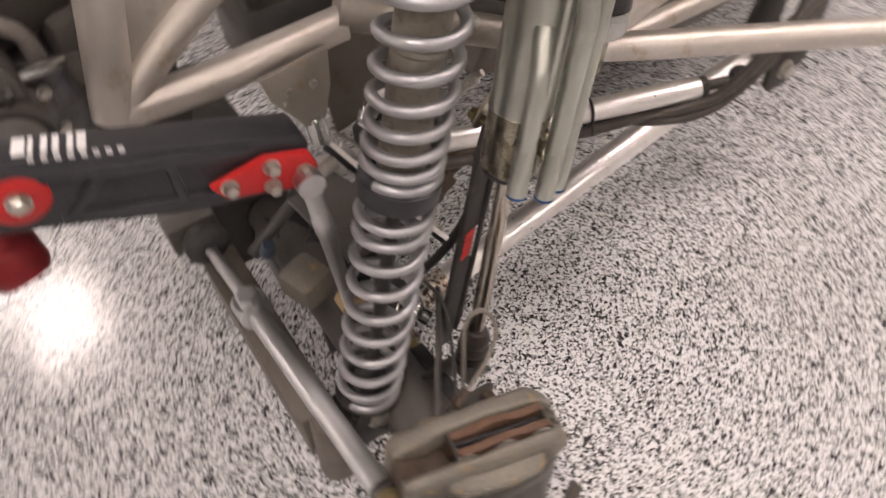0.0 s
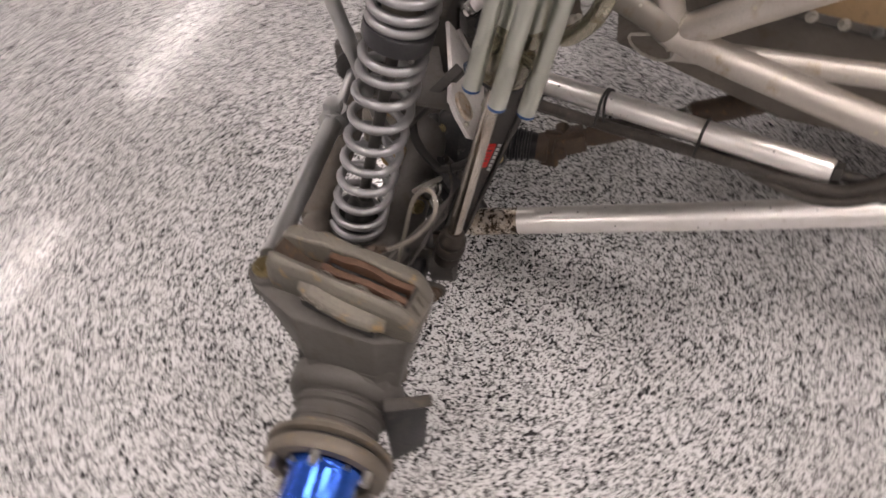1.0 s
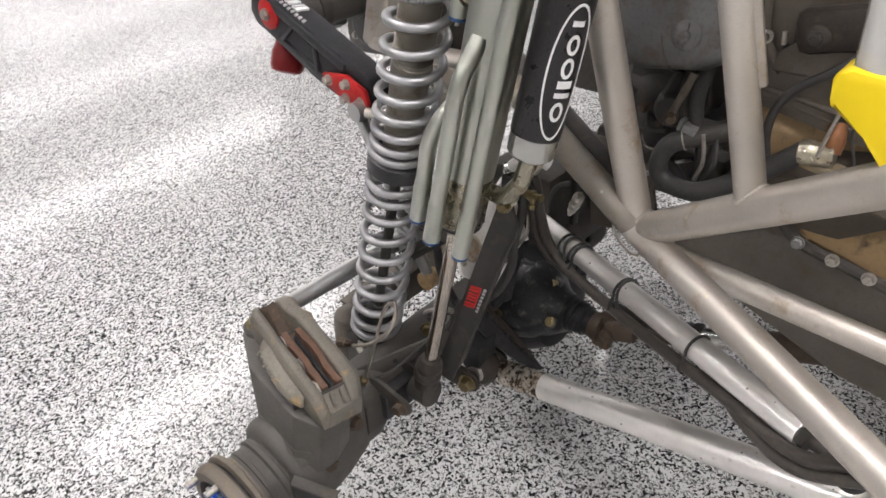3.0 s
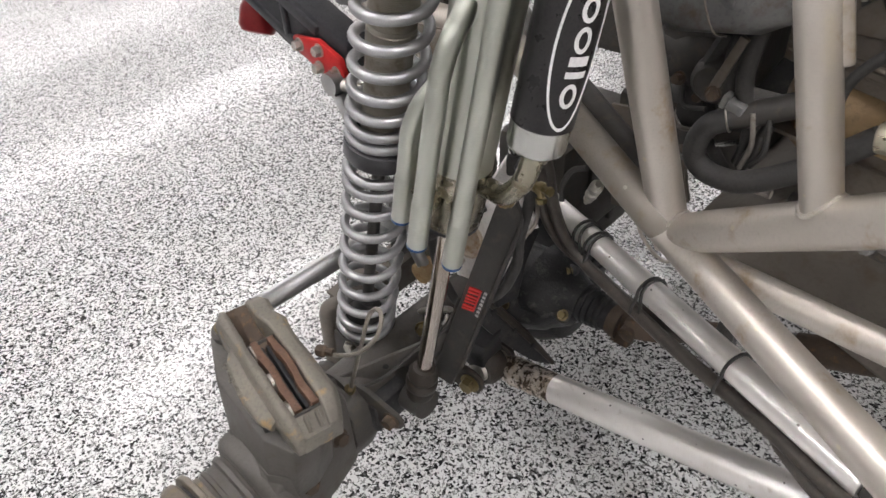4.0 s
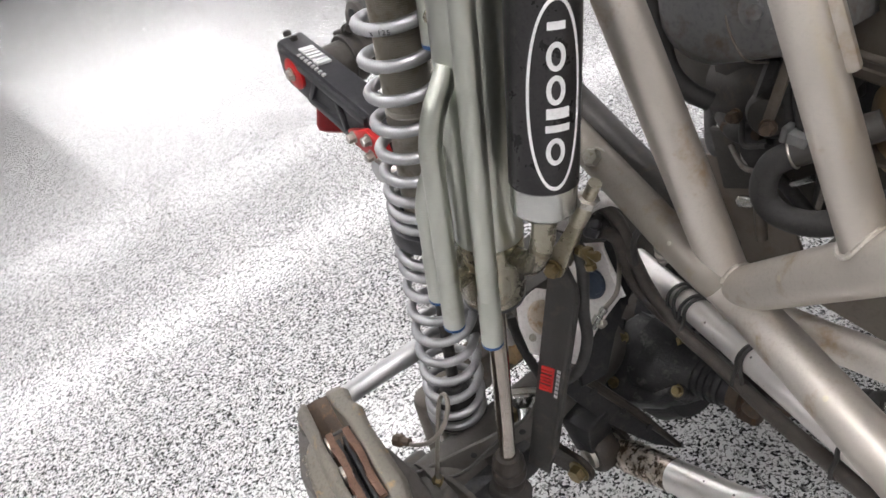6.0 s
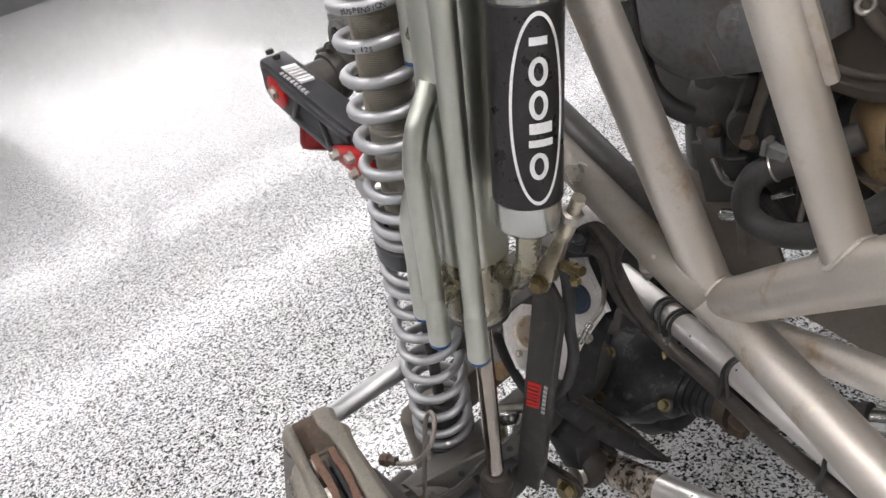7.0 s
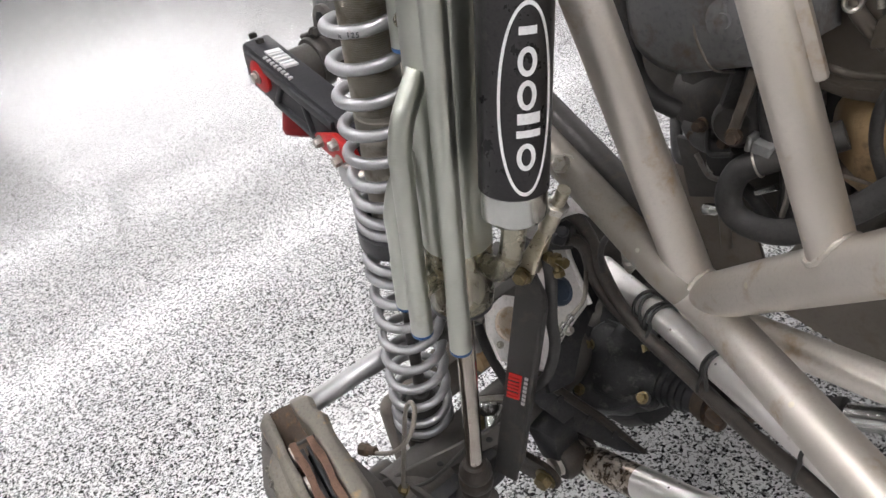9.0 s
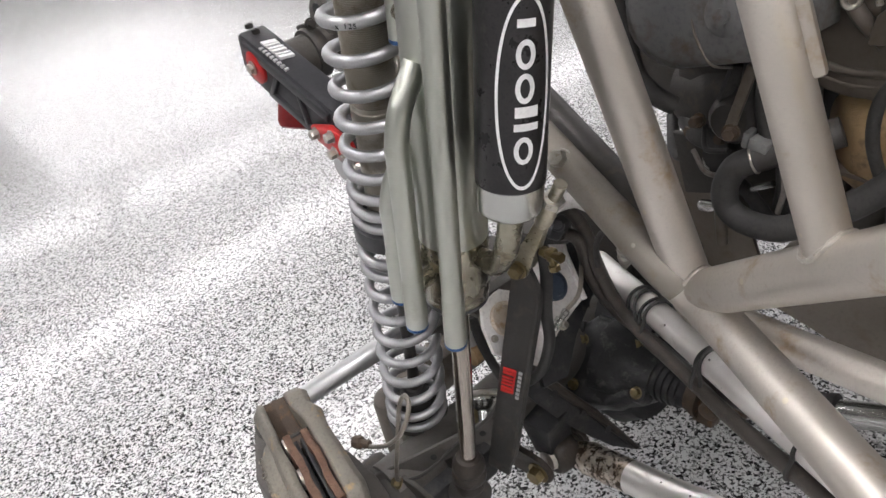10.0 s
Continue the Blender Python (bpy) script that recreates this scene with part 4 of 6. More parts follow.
    part("truss_top", slab(B(), [(-0.09, 0.0), (0.055, 0.03), (0.05, 0.10), (-0.08, 0.10)], tp(0, 0.058, -0.006), tu, (-1, 0, 0.05), 0.006), cast_grey, ax)
    vu = (tu * 0.75 + tw * 0.45 + tn * 0.5).normalized()
    vc = tp(-0.002, 0.0, 0.008)
    part("vent_fitting", turned(B(), vc - vu * 0.014, vu, [(0, 0.0022), (0.002, 0.0042), (0.005, 0.0042), (0.006, 0.003), (0.008, 0.003), (0.009, 0.0062), (0.017, 0.0062), (0.018, 0.0038), (0.022, 0.0038), (0.023, 0.0048), (0.028, 0.0048), (0.030, 0.003)], 12), cap_metal, ax, "small steel breather union")
    part("vent_nipple", hexbolt(sweep(B(), [tp(-0.004, -0.004, -0.002), vc], 0.0042, 12), vc - tw * 0.006, tn, 0.0048, 0.006), bolt_steel, ax)
    part("breather_line", sweep(B(), smooth_path([vc + vu * 0.014, vc + vu * 0.04 + tn * 0.002, tp(0.07, 0.045, 0.018), tp(0.11, 0.06, 0.01)], 6), 0.0028, 8), steel_line, ax)
    part("dark_brace", beam(B(), (0.135, 0.02, 0.43), (0.215, 0.10, 0.492), 0.020, 0.014, (0.3, -0.2, 0.9), 0.002), dark_steel, ax)
    part("side_hose", sweep(B(), smooth_path([(0.322, 0.052, 0.592), (0.316, 0.056, 0.557), (0.303, 0.058, 0.504), (0.300, 0.058, 0.468), (0.286, 0.056, 0.429), (0.268, 0.056, 0.402), (0.24, 0.058, 0.375), (0.197, 0.066, 0.344), (0.180, 0.068, 0.352), (0.157, 0.07, 0.387), (0.152, 0.07, 0.427)], 7), 0.0062, 14), rubber, ax)
    part("ball_fitting", turned(B(), (0.173, 0.045, 0.337), (0.5, -0.5, -0.6), [(0, 0.010), (0.004, 0.017), (0.014, 0.0195), (0.022, 0.015), (0.026, 0.010), (0.04, 0.010)], 22), cap_metal, ax, "shiny ball joint")
    part("ball_joint_ring", ring_about(B(), (0.176, 0.042, 0.333), (0.5, -0.5, -0.6), 0.0205, 0.0035, 26, 8), bolt_steel, ax)
    part("ball_fitting_bolt", hexbolt(B(), (0.162, 0.030, 0.299), (0.5, -0.8, 0.2), 0.009, 0.008), brass, ax)
    part("black_cap", block(B(), (0.222, 0.165, 0.522), (0.034, 0.03, 0.028), (0.8, 0.5, 0), (-0.5, 0.8, 0), 0.004), rubber, ax)
    part("cap_stud", turned(B(), (0.236, 0.158, 0.532), (0.4, -0.5, 0.75), [(0, 0.007), (0.006, 0.007), (0.008, 0.005)], 14), black_anodised, ax)
    part("grey_elbow", sweep(B(), smooth_path([(0.215, 0.162, 0.535), (0.226, 0.160, 0.552), (0.245, 0.163, 0.564), (0.262, 0.168, 0.568), (0.275, 0.175, 0.560)], 6), 0.009, 16), pale_plate, ax)
    # front plate of the steering cross-member and its open end
    part("front_plate", slab(B(), [(0.0, 0.0), (0.33, 0.0), (0.33, 0.085), (0.30, 0.11), (0.0, 0.085)], (-0.012, 0.0, 0.20), (0, 1, 0), (0.05, 0, 1), 0.010, 0.003), case_brown, ax)
    part("front_plate_top", slab(B(), [(0.0, 0.0), (0.05, 0.0), (0.05, 0.30), (0.0, 0.33)], (-0.012, 0.0, 0.284), (1, 0, 0), (0, 1, 0.06), 0.006, 0.002), case_brown, ax)
    part("rounded_end", turned(B(), (0.016, -0.012, 0.16), (0.08, 0, 1), [(0, 0.027), (0.118, 0.027), (0.127, 0.0245), (0.132, 0.018), (0.1335, 0.004)], 30), case_brown, ax, "rounded grey end of the cross-member")
    part("blue_fitting", turned(B(), (0.060, 0.186, 0.385), (0.3, -0.3, 1), [(0, 0.010), (0.010, 0.010), (0.013, 0.008), (0.018, 0.008)], 18), blue_dull, ax, "blue hydraulic fitting")
    part("tan_block", block(B(), (0.086, 0.138, 0.355), (0.055, 0.06, 0.045), (1, 0.3, 0), (-0.3, 1, 0), 0.012), caliper_paint, ax, "tan stained steering box cover")
    # spring seat bracket and brace to the knuckle yoke
    part("spring_mount", slab(B(), [(-0.06, 0.0), (0.06, 0.0), (0.05, 0.05), (0.02, 0.075), (-0.02, 0.075), (-0.05, 0.05)], (0.075, 0.022, 0.205), (1, 0, 0), (0, 0, 1), 0.008), dark_steel, ax)
    part("spring_mount", slab(B(), [(-0.06, 0.0), (0.06, 0.0), (0.05, 0.05), (0.02, 0.075), (-0.02, 0.075), (-0.05, 0.05)], (0.075, -0.026, 0.205), (1, 0, 0), (0, 0, 1), 0.008), dark_steel, ax)
    bd = V((0.140, 0.193, 0.075)).normalized()
    bs = V((-0.25, -0.2, 0.95))
    part("shock_brace", beam(B(), (0.110, -0.118, 0.262), (0.228, 0.045, 0.325), 0.026, 0.006, bs, 0.002), cast_grey, ax, "flat grey steel brace with holes")
    bs = (bs - bd * bs.dot(bd)).normalized()
    bn = bd.cross(bs)
    bn = bn if bn.x > 0 else -bn
    for q in (0.45, 0.78):
        part("brace_hole", turned(B(), lerp((0.110, -0.118, 0.262), (0.228, 0.045, 0.325), q) + bn * 0.0022, bn, [(0, 0.0042), (0.0012, 0.0042)], 16), black_iron, ax)
    tip = [(0.022 + 0.013 * math.cos(t), 0.013 * math.sin(t)) for t in (k * math.pi / 8 - math.pi / 2 for k in range(9))]
    part("spring_bolt", hexbolt(sweep(B(), [(0.082, 0.036, 0.262), (0.082, -0.036, 0.262)], 0.0075, 16), (0.082, -0.034, 0.262), (0, -1, 0), 0.0115, 0.009), bolt_steel, ax, "zinc lower shock bolt")
    for y in (-0.078, -0.020):
        part("shock_mount", slab(B(), [(-0.045, -0.03), (0.0, -0.03)] + tip + [(-0.02, 0.026), (-0.045, 0.026)], (0.190, y, 0.252), (1, 0.12, -0.1), (0.1, 0, 1), 0.007), cast_dark, ax, "dark shock mount tab")
    part("shock_mount_bolt", hexbolt(B(), (0.208, -0.082, 0.250), (0.1, -1, 0), 0.010, 0.010), rusty_dark, ax)
    # black block added as the shade between the lower shock mounts
    part("shadow_block", block(B(), (0.135, -0.03, 0.232), (0.10, 0.12, 0.05), bevel=0.006), black_iron, ax, "black block standing in for shade between the shock mounts")
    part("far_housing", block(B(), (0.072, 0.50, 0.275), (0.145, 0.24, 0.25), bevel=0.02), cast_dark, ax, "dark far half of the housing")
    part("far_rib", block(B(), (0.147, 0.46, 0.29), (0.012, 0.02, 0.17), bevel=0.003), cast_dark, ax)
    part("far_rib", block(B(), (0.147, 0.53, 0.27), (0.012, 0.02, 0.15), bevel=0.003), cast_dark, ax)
    fa, fb = V((0.316, 0.168, 0.500)), V((0.358, 0.122, 0.568))
    fd = (fb - fa).normalized()
    part("line_union", turned(B(), fa, fd, [(0, 0.003), (0.018, 0.003), (0.019, 0.006), (0.028, 0.006), (0.030, 0.0045), (0.040, 0.0045), (0.041, 0.0075), (0.052, 0.0075), (0.054, 0.005), (0.064, 0.005), (0.066, 0.0075), (0.078, 0.0075), (0.082, 0.004), (0.09, 0.004)], 14), bolt_steel, ax, "grey hydraulic line union")
    part("thin_hose", sweep(B(), smooth_path([(0.294, 0.150, 0.503), (0.295, 0.150, 0.527), (0.306, 0.150, 0.549), (0.325, 0.150, 0.560)], 8), 0.0034, 10), rubber, ax)
    # link bracket under the axle
    lug = [(-0.105, 0.050), (-0.03, 0.024)] + [(0.0205 * math.cos(t), 0.0205 * math.sin(t)) for t in (1.5 - k * 0.42 for k in range(9))] + [(-0.04, -0.016), (-0.105, -0.010)]
    for y in (0.094, 0.168):
        part("link_bracket", slab(B(), lug, (0.192, y, 0.1613), (1, 0.12, 0), (0, 0, 1), 0.009, 0.002), boot_rubber, ax, "greasy brown link bracket")
    part("link_bolt", hexbolt(B(), (0.1925, 0.0845, 0.1613), (0.12, -1, 0), 0.0125, 0.012), brass, ax, "yellow zinc link bolt")
    # slotted bracket arm that tapers down to the far side
    b0, b1 = V((0.186, 0.112, 0.312)), V((0.234, 0.238, 0.103))
    bu = (b1 - b0).normalized()
    bw = bu.cross(V((0.54, -0.51, 0.75))).normalized()
    bw = bw if bw.z > 0 else -bw
    BL = (b1 - b0).length
    part("arm_bracket", slab(B(), [(-0.020, 0.0), (0.009, -0.01), (0.009, BL * 0.55), (0.006, BL * 0.8), (0.002, BL), (-0.003, BL), (-0.016, BL * 0.82), (-0.022, BL * 0.62), (-0.026, BL * 0.36), (-0.024, BL * 0.15)], b0, bw, bu, 0.010, 0.002), black_iron, ax, "greasy black bracket arm")
    part("arm_lip", sweep(B(), [b0 + bw * 0.008, b0 + bw * 0.008 + bu * (BL * 0.55), b1 + bw * 0.002], [0.007, 0.007, 0.004], 10), boot_rubber, ax)
    bo = bw.cross(bu) * (1 if bw.cross(bu).y < 0 else -1)
    for q, w_ in ((0.16, 0.0055), (0.42, 0.0045), (0.66, 0.0055)):
        part("slot", turned(B(), b0 + bu * (BL * q) + bo * 0.0095, bo, [(0, w_), (0.0012, w_), (0.0013, w_ * 0.6)], 14), black_iron, ax)
    part("axle_web", loft(B(), [[(0.150, 0.10, 0.23), (0.205, 0.105, 0.225), (0.205, 0.150, 0.235), (0.150, 0.15, 0.25)], [(0.165, 0.106, 0.165), (0.198, 0.108, 0.165), (0.198, 0.155, 0.165), (0.165, 0.155, 0.165)]], 0.006), black_iron, ax, "greasy black web over the joint")


blue_dull = surface("blue_dull", (0.055, 0.075, 0.11), (0.06, 0.075, 0.10), None, 0.4, 0.4, 30, 300, 0.05)
dusty_iron = surface("dusty_iron", (0.015, 0.0155, 0.017), (0.036, 0.0358, 0.036), (0.16, 0.152, 0.14), 0.34, 0.15, 18, 260, 0.35, (0.57, 0.84))
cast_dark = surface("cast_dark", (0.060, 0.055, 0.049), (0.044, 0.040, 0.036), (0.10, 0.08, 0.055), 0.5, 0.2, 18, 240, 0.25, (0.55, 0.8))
case_brown = surface("case_brown", (0.15, 0.132, 0.112), (0.12, 0.105, 0.089), (0.10, 0.078, 0.055), 0.5, 0.2, 12, 200, 0.25, (0.55, 0.8))
rusty_dark = surface("rusty_dark", (0.085, 0.062, 0.045), (0.065, 0.048, 0.036), (0.15, 0.09, 0.045), 0.6, 0.3, 40, 260, 0.4, (0.55, 0.75))
axle()


def knuckle():
    kn = thing("steering_knuckle", (0.12, -0.2, 0.1), "grey cast steering knuckle and spindle without its wheel", "knuckle")
    Y = V((0, -1, 0))
    part("yoke", slab(B(), [(-0.04, -0.075), (0.03, -0.075), (0.05, -0.03), (0.05, 0.02), (0.035, 0.04), (-0.04, 0.045), (-0.06, 0.03), (-0.06, -0.04)], (0.125, -0.075, 0.23), (1, 0, 0), (0, 0, 1), 0.045, 0.008), cast_dark, kn)
    # main casting under the bracket
    rings = []
    for y, x0, x1, z0, z1 in ((-0.118, 0.066, 0.172, 0.155, 0.318), (-0.165, 0.060, 0.180, 0.14, 0.335), (-0.225, 0.074, 0.184, 0.13, 0.288), (-0.250, 0.078, 0.182, 0.135, 0.268)):
        c = 0.022
        rings.append([(x, y, z) for x, z in ((x0 + c, z0), (x1 - c, z0), (x1, z0 + c), (x1, z1 - c), (x1 - c, z1), (x0 + c, z1), (x0, z1 - c), (x0, z0 + c))])
    part("casting", loft(B(), rings, 0.006), cast_grey, kn)
    # bracket that carries the caliper: flat facets that taper to the spindle, with the steering ear
    hi = [(0.004, -0.172, 0.366), (0.012, -0.152, 0.368), (0.030, -0.146, 0.366), (0.075, -0.150, 0.358), (0.205, -0.165, 0.332), (0.222, -0.195, 0.325), (0.205, -0.222, 0.326), (0.172, -0.236, 0.335), (0.068, -0.226, 0.350), (0.012, -0.196, 0.362)]
    lo = [(0.012, -0.172, 0.344), (0.020, -0.155, 0.345), (0.036, -0.150, 0.335), (0.075, -0.152, 0.285), (0.188, -0.165, 0.24), (0.196, -0.198, 0.23), (0.192, -0.226, 0.225), (0.170, -0.244, 0.270), (0.079, -0.236, 0.276), (0.024, -0.196, 0.342)]
    part("caliper_bracket", loft(B(), [lo, hi], 0.003), cast_grey, kn)
    part("bracket_foot", loft(B(), [[(0.079, -0.214, 0.20), (0.192, -0.214, 0.17), (0.192, -0.232, 0.17), (0.170, -0.252, 0.20), (0.079, -0.246, 0.20)], [(0.079, -0.214, 0.279), (0.192, -0.214, 0.27), (0.1925, -0.226, 0.268), (0.170, -0.2445, 0.276), (0.079, -0.2365, 0.279)]], 0.002), cast_grey, kn)
    part("ear_boss", turned(B(), (0.022, -0.172, 0.336), (0, 0, 1), [(0, 0.016), (0.004, 0.0225), (0.031, 0.0225), (0.034, 0.019)], 28), cast_grey, kn)
    # spindle: arched shoulder, ringed neck, wheel flange and drive hub
    dome = V((0.121, -0.217, 0.206))
    prof = [(0, 0.076), (0.020, 0.076)] + [(0.020 + 0.016 * math.sin(t), 0.060 + 0.016 * math.cos(t)) for t in (k * math.pi / 10 for k in range(1, 6))]
    prof += [(0.038, 0.0585), (0.042, 0.0615), (0.048, 0.0615), (0.051, 0.057), (0.062, 0.057), (0.0635, 0.0585), (0.068, 0.0585), (0.0695, 0.056), (0.095, 0.056)]
    part("spindle_neck", turned(B(), dome, (-0.03, -1, -0.12), prof, 48), cast_grey, kn)
    part("seal_band", turned(B(), dome + V((-0.03, -1, -0.12)) * 0.0735, (-0.03, -1, -0.12), [(0, 0.0565), (0.001, 0.0575), (0.008, 0.0575), (0.009, 0.0565)], 40), flange_iron, kn)
    hub = V((0.118, -0.303, 0.180))
    part("dust_ring", turned(B(), hub, Y, [(0, 0.055), (0, 0.079), (0.002, 0.082), (0.008, 0.082), (0.010, 0.079), (0.010, 0.055)], 52), flange_iron, kn, "dirty inner ring of the hub flange")
    part("wheel_flange", turned(B(), hub + Y * 0.0145, Y, [(0, 0.055), (0, 0.076), (0.003, 0.080), (0.014, 0.080), (0.020, 0.076), (0.020, 0.062), (0.006, 0.060), (0.006, 0.050)], 52), flange_iron, kn, "dirty wheel hub flange")
    part("groove_ring", turned(B(), hub + Y * 0.0095, Y, [(0, 0.05), (0, 0.072), (0.006, 0.072), (0.006, 0.05)], 40), black_iron, kn)
    for k in range(6):
        t = 2 * math.pi * k / 6 + 0.5
        q = V((math.cos(t), 0, math.sin(t)))
        part("wheel_stud", sweep(B(), [hub + Y * 0.02 + q * 0.069, hub + Y * 0.052 + q * 0.069], 0.0055, 12), bolt_steel, kn)
    part("hub_drive", turned(B(), hub + Y * 0.018, Y, [(0, 0.050), (0.014, 0.050), (0.018, 0.046), (0.024, 0.0435), (0.062, 0.0435), (0.068, 0.040), (0.07, 0.034), (0.07, 0.016), (0.06, 0.016)], 44), blue_anodised, kn, "bright blue anodised drive hub")
    for k in range(8):
        t = 2 * math.pi * k / 8
        q = V((math.cos(t), 0, math.sin(t)))
        part("hub_bolt", turned(B(), hub + Y * 0.031 + q * 0.0475, Y, [(0, 0.0042), (0.005, 0.0042), (0.005, 0.002)], 12), bolt_steel, kn)
    # steering stop plate behind the flange and the stop bolts
    tab = [(0.182, -0.268, 0.236), (0.232, -0.240, 0.220), (0.226, -0.242, 0.115), (0.185, -0.268, 0.10)]
    # plate coloured black, its rim dark, for the shade in this hollow
    part("stop_plate", loft(B(), [tab, [(x - 0.006, y + 0.010, z) for x, y, z in tab]], 0.002), black_iron, kn, "stop plate blackened for the shade of the hollow")
    part("stop_plate_rim", beam(B(), (0.180, -0.262, 0.240), (0.236, -0.234, 0.224), 0.016, 0.006, (0.5, 0.85, 0), 0.002), cast_dark, kn)
    part("stop_bolt", hexbolt(B(), (0.066, -0.205, 0.235), (-1, -0.1, 0), 0.011, 0.012), dark_steel, kn)
    part("stop_bolt", hexbolt(B(), (0.182, -0.205, 0.225), (1, -0.1, 0.1), 0.011, 0.012), rusty_dark, kn)
    part("stop_bolt", hexbolt(B(), (0.176, -0.145, 0.25), (1, 0, 0.2), 0.010, 0.010), rusty_dark, kn)
    # tie rod with its clamp and boot
    tr = thing("tie_rod", (0.024, -0.171, 0.37), "bright steel steering tie rod with threaded rod ends", "tie rod")
    a, j, e = V((0.022, -0.166, 0.372)), V((0.011, 0.146, 0.350)), V((0.004, 0.275, 0.352))
    d1 = (j - a).normalized()
    part("tube", sweep(B(), [a + d1 * 0.012, a + d1 * 0.13, a + d1 * 0.132, j - d1 * 0.012], [0.0135, 0.0135, 0.0145, 0.0145], 22), bright_steel, tr)
    part("clamp", hexbolt(turned(B(), j - d1 * 0.018, d1, [(0, 0.0135), (0.003, 0.0225), (0.034, 0.0225), (0.037, 0.0135)], 18), j + V((0.0, 0, 0.016)), (0, 0, 1), 0.0155, 0.014), bright_steel, tr)
    part("threaded_shank", sweep(B(), [j, e], 0.0085, 16), bright_steel, tr)
    part("boot", turned(B(), e - d1 * 0.012, d1, [(0, 0.012), (0.004, 0.024), (0.010, 0.030), (0.022, 0.031), (0.034, 0.024), (0.04, 0.012)], 22), rubber, tr)
    part("ball_joint_bolt", hexbolt(turned(B(), a + V((0, -0.008, -0.018)), (0, 0, 1), [(0, 0.013), (0.02, 0.0155), (0.024, 0.012)], 22), a + V((0, -0.008, 0.003)), (0, 0, 1), 0.0105, 0.008), brass, tr, "yellow zinc bolt")
    part("end_block", block(B(), e + d1 * 0.05 + V((-0.004, 0, 0.002)), (0.07, 0.045, 0.05), bevel=0.005), cast_grey, tr)


flange_iron = surface("flange_iron", (0.19, 0.165, 0.135), (0.15, 0.13, 0.105), (0.26, 0.19, 0.11), 0.48, 0.45, 20, 240, 0.25, (0.55, 0.75))
knuckle()


def caliper():
    ca = thing("brake_caliper", (0.14, -0.17, 0.38), "stained grey brake caliper with rusty pads and no rotor", "brake caliper")
    # own axes: along the caliper, across it towards the car, up
    o = V((0.136, -0.176, 0.389))
    ux = V((0.176, -0.035, -0.033)).normalized()
    uy = V((0.195, 0.98, -0.04))
    uy = (uy - ux * uy.dot(ux)).normalized()
    uz = ux.cross(uy)
    at = lambda x, y, z=0.0: o + ux * x + uy * y + uz * z
    fill = lambda a, b, n: [a + (b - a) * k / n for k in range(n + 1)]

    def cast(name, sections, mat, label="", bevel=0.0014):
        """A casting lofted along the caliper; sections: (x, outline of (y, z))."""
        return part(name, loft(B(), [[at(x, y, z) for y, z in pts] for x, pts in sections], bevel), mat, ca, label, 22)
    # outer half: a wavy crest that falls off outwards and drops at the near end
    sec = []
    for x, yi, yo, zt in ((-0.098, -0.020, -0.032, 0.004), (-0.088, -0.020, -0.037, 0.007), (-0.070, -0.020, -0.036, 0.006), (-0.045, -0.0205, -0.035, 0.0075), (-0.030, -0.022, -0.0345, 0.0085), (-0.012, -0.0215, -0.036, 0.0075), (0.012, -0.020, -0.0365, 0.0085), (0.036, -0.0215, -0.036, 0.0085), (0.058, -0.020, -0.035, 0.007), (0.072, -0.018, -0.034, 0.004), (0.084, -0.017, -0.032, -0.004), (0.095, -0.016, -0.029, -0.016)):
        sec.append((x, [(yi, -0.05), (yi, zt - 0.001), (yi - 0.006, zt + 0.001), (yo + 0.004, zt - 0.003), (yo, zt - 0.012), (yo + 0.004, -0.05)]))
    cast("outer_half", sec, caliper_paint)
    # stepped shoulder below the crest with raised print; black strip painted as hollow's shade
    sec = []
    for x, yo, zt in ((-0.052, -0.040, -0.014), (-0.036, -0.048, -0.013), (-0.010, -0.052, -0.014), (0.020, -0.0535, -0.016), (0.046, -0.050, -0.017), (0.060, -0.041, -0.020)):
        sec.append((x, [(-0.034, zt + 0.006), (yo + 0.004, zt), (yo, zt - 0.004), (yo + 0.001, zt - 0.012), (-0.036, zt - 0.014)]))
    cast("outer_shoulder", sec, caliper_paint, "tan stained shoulder of the casting", 0.0015)
    # solid strip, black in place of a recess in shade
    cast("hollow", [(-0.044, [(-0.036, -0.026), (-0.0455, -0.028), (-0.044, -0.040), (-0.036, -0.042)]), (0.052, [(-0.036, -0.030), (-0.0465, -0.032), (-0.045, -0.043), (-0.036, -0.045)])], black_iron, "black strip painted as the shaded hollow under the shoulder", 0.001)
    logo = B()
    for k in range(6):
        x = -0.038 + 0.0105 * k
        ring_about(logo, at(x, -0.0485 - 0.003 * math.sin(k * 0.6), -0.0172), uz * 0.8 - uy * 0.6, 0.003, 0.0010, 14, 6) if k % 2 == 0 else block(logo, at(x, -0.0495, -0.0168), (0.006, 0.0022, 0.0028), ux, uz * 0.6 + uy * 0.8, 0.0005)
    part("raised_print", logo, caliper_paint, ca, "raised cast print")
    # inner half
    sec = []
    for x, yi, yo, zt in ((-0.098, 0.006, 0.029, 0.004), (-0.088, 0.006, 0.033, 0.008), (-0.066, 0.007, 0.031, 0.009), (-0.050, 0.011, 0.038, 0.010), (-0.040, 0.013, 0.036, 0.009), (-0.018, 0.0135, 0.034, 0.011), (0.010, 0.0145, 0.036, 0.011), (0.045, 0.014, 0.037, 0.010), (0.066, 0.0145, 0.039, 0.008), (0.076, 0.0135, 0.037, 0.004), (0.086, 0.013, 0.034, -0.004), (0.096, 0.013, 0.030, -0.015)):
        sec.append((x, [(yi, -0.05), (yi, zt - 0.002), (yi + 0.003, zt + 0.001), (yo - 0.006, zt), (yo, zt - 0.006), (yo, -0.05)]))
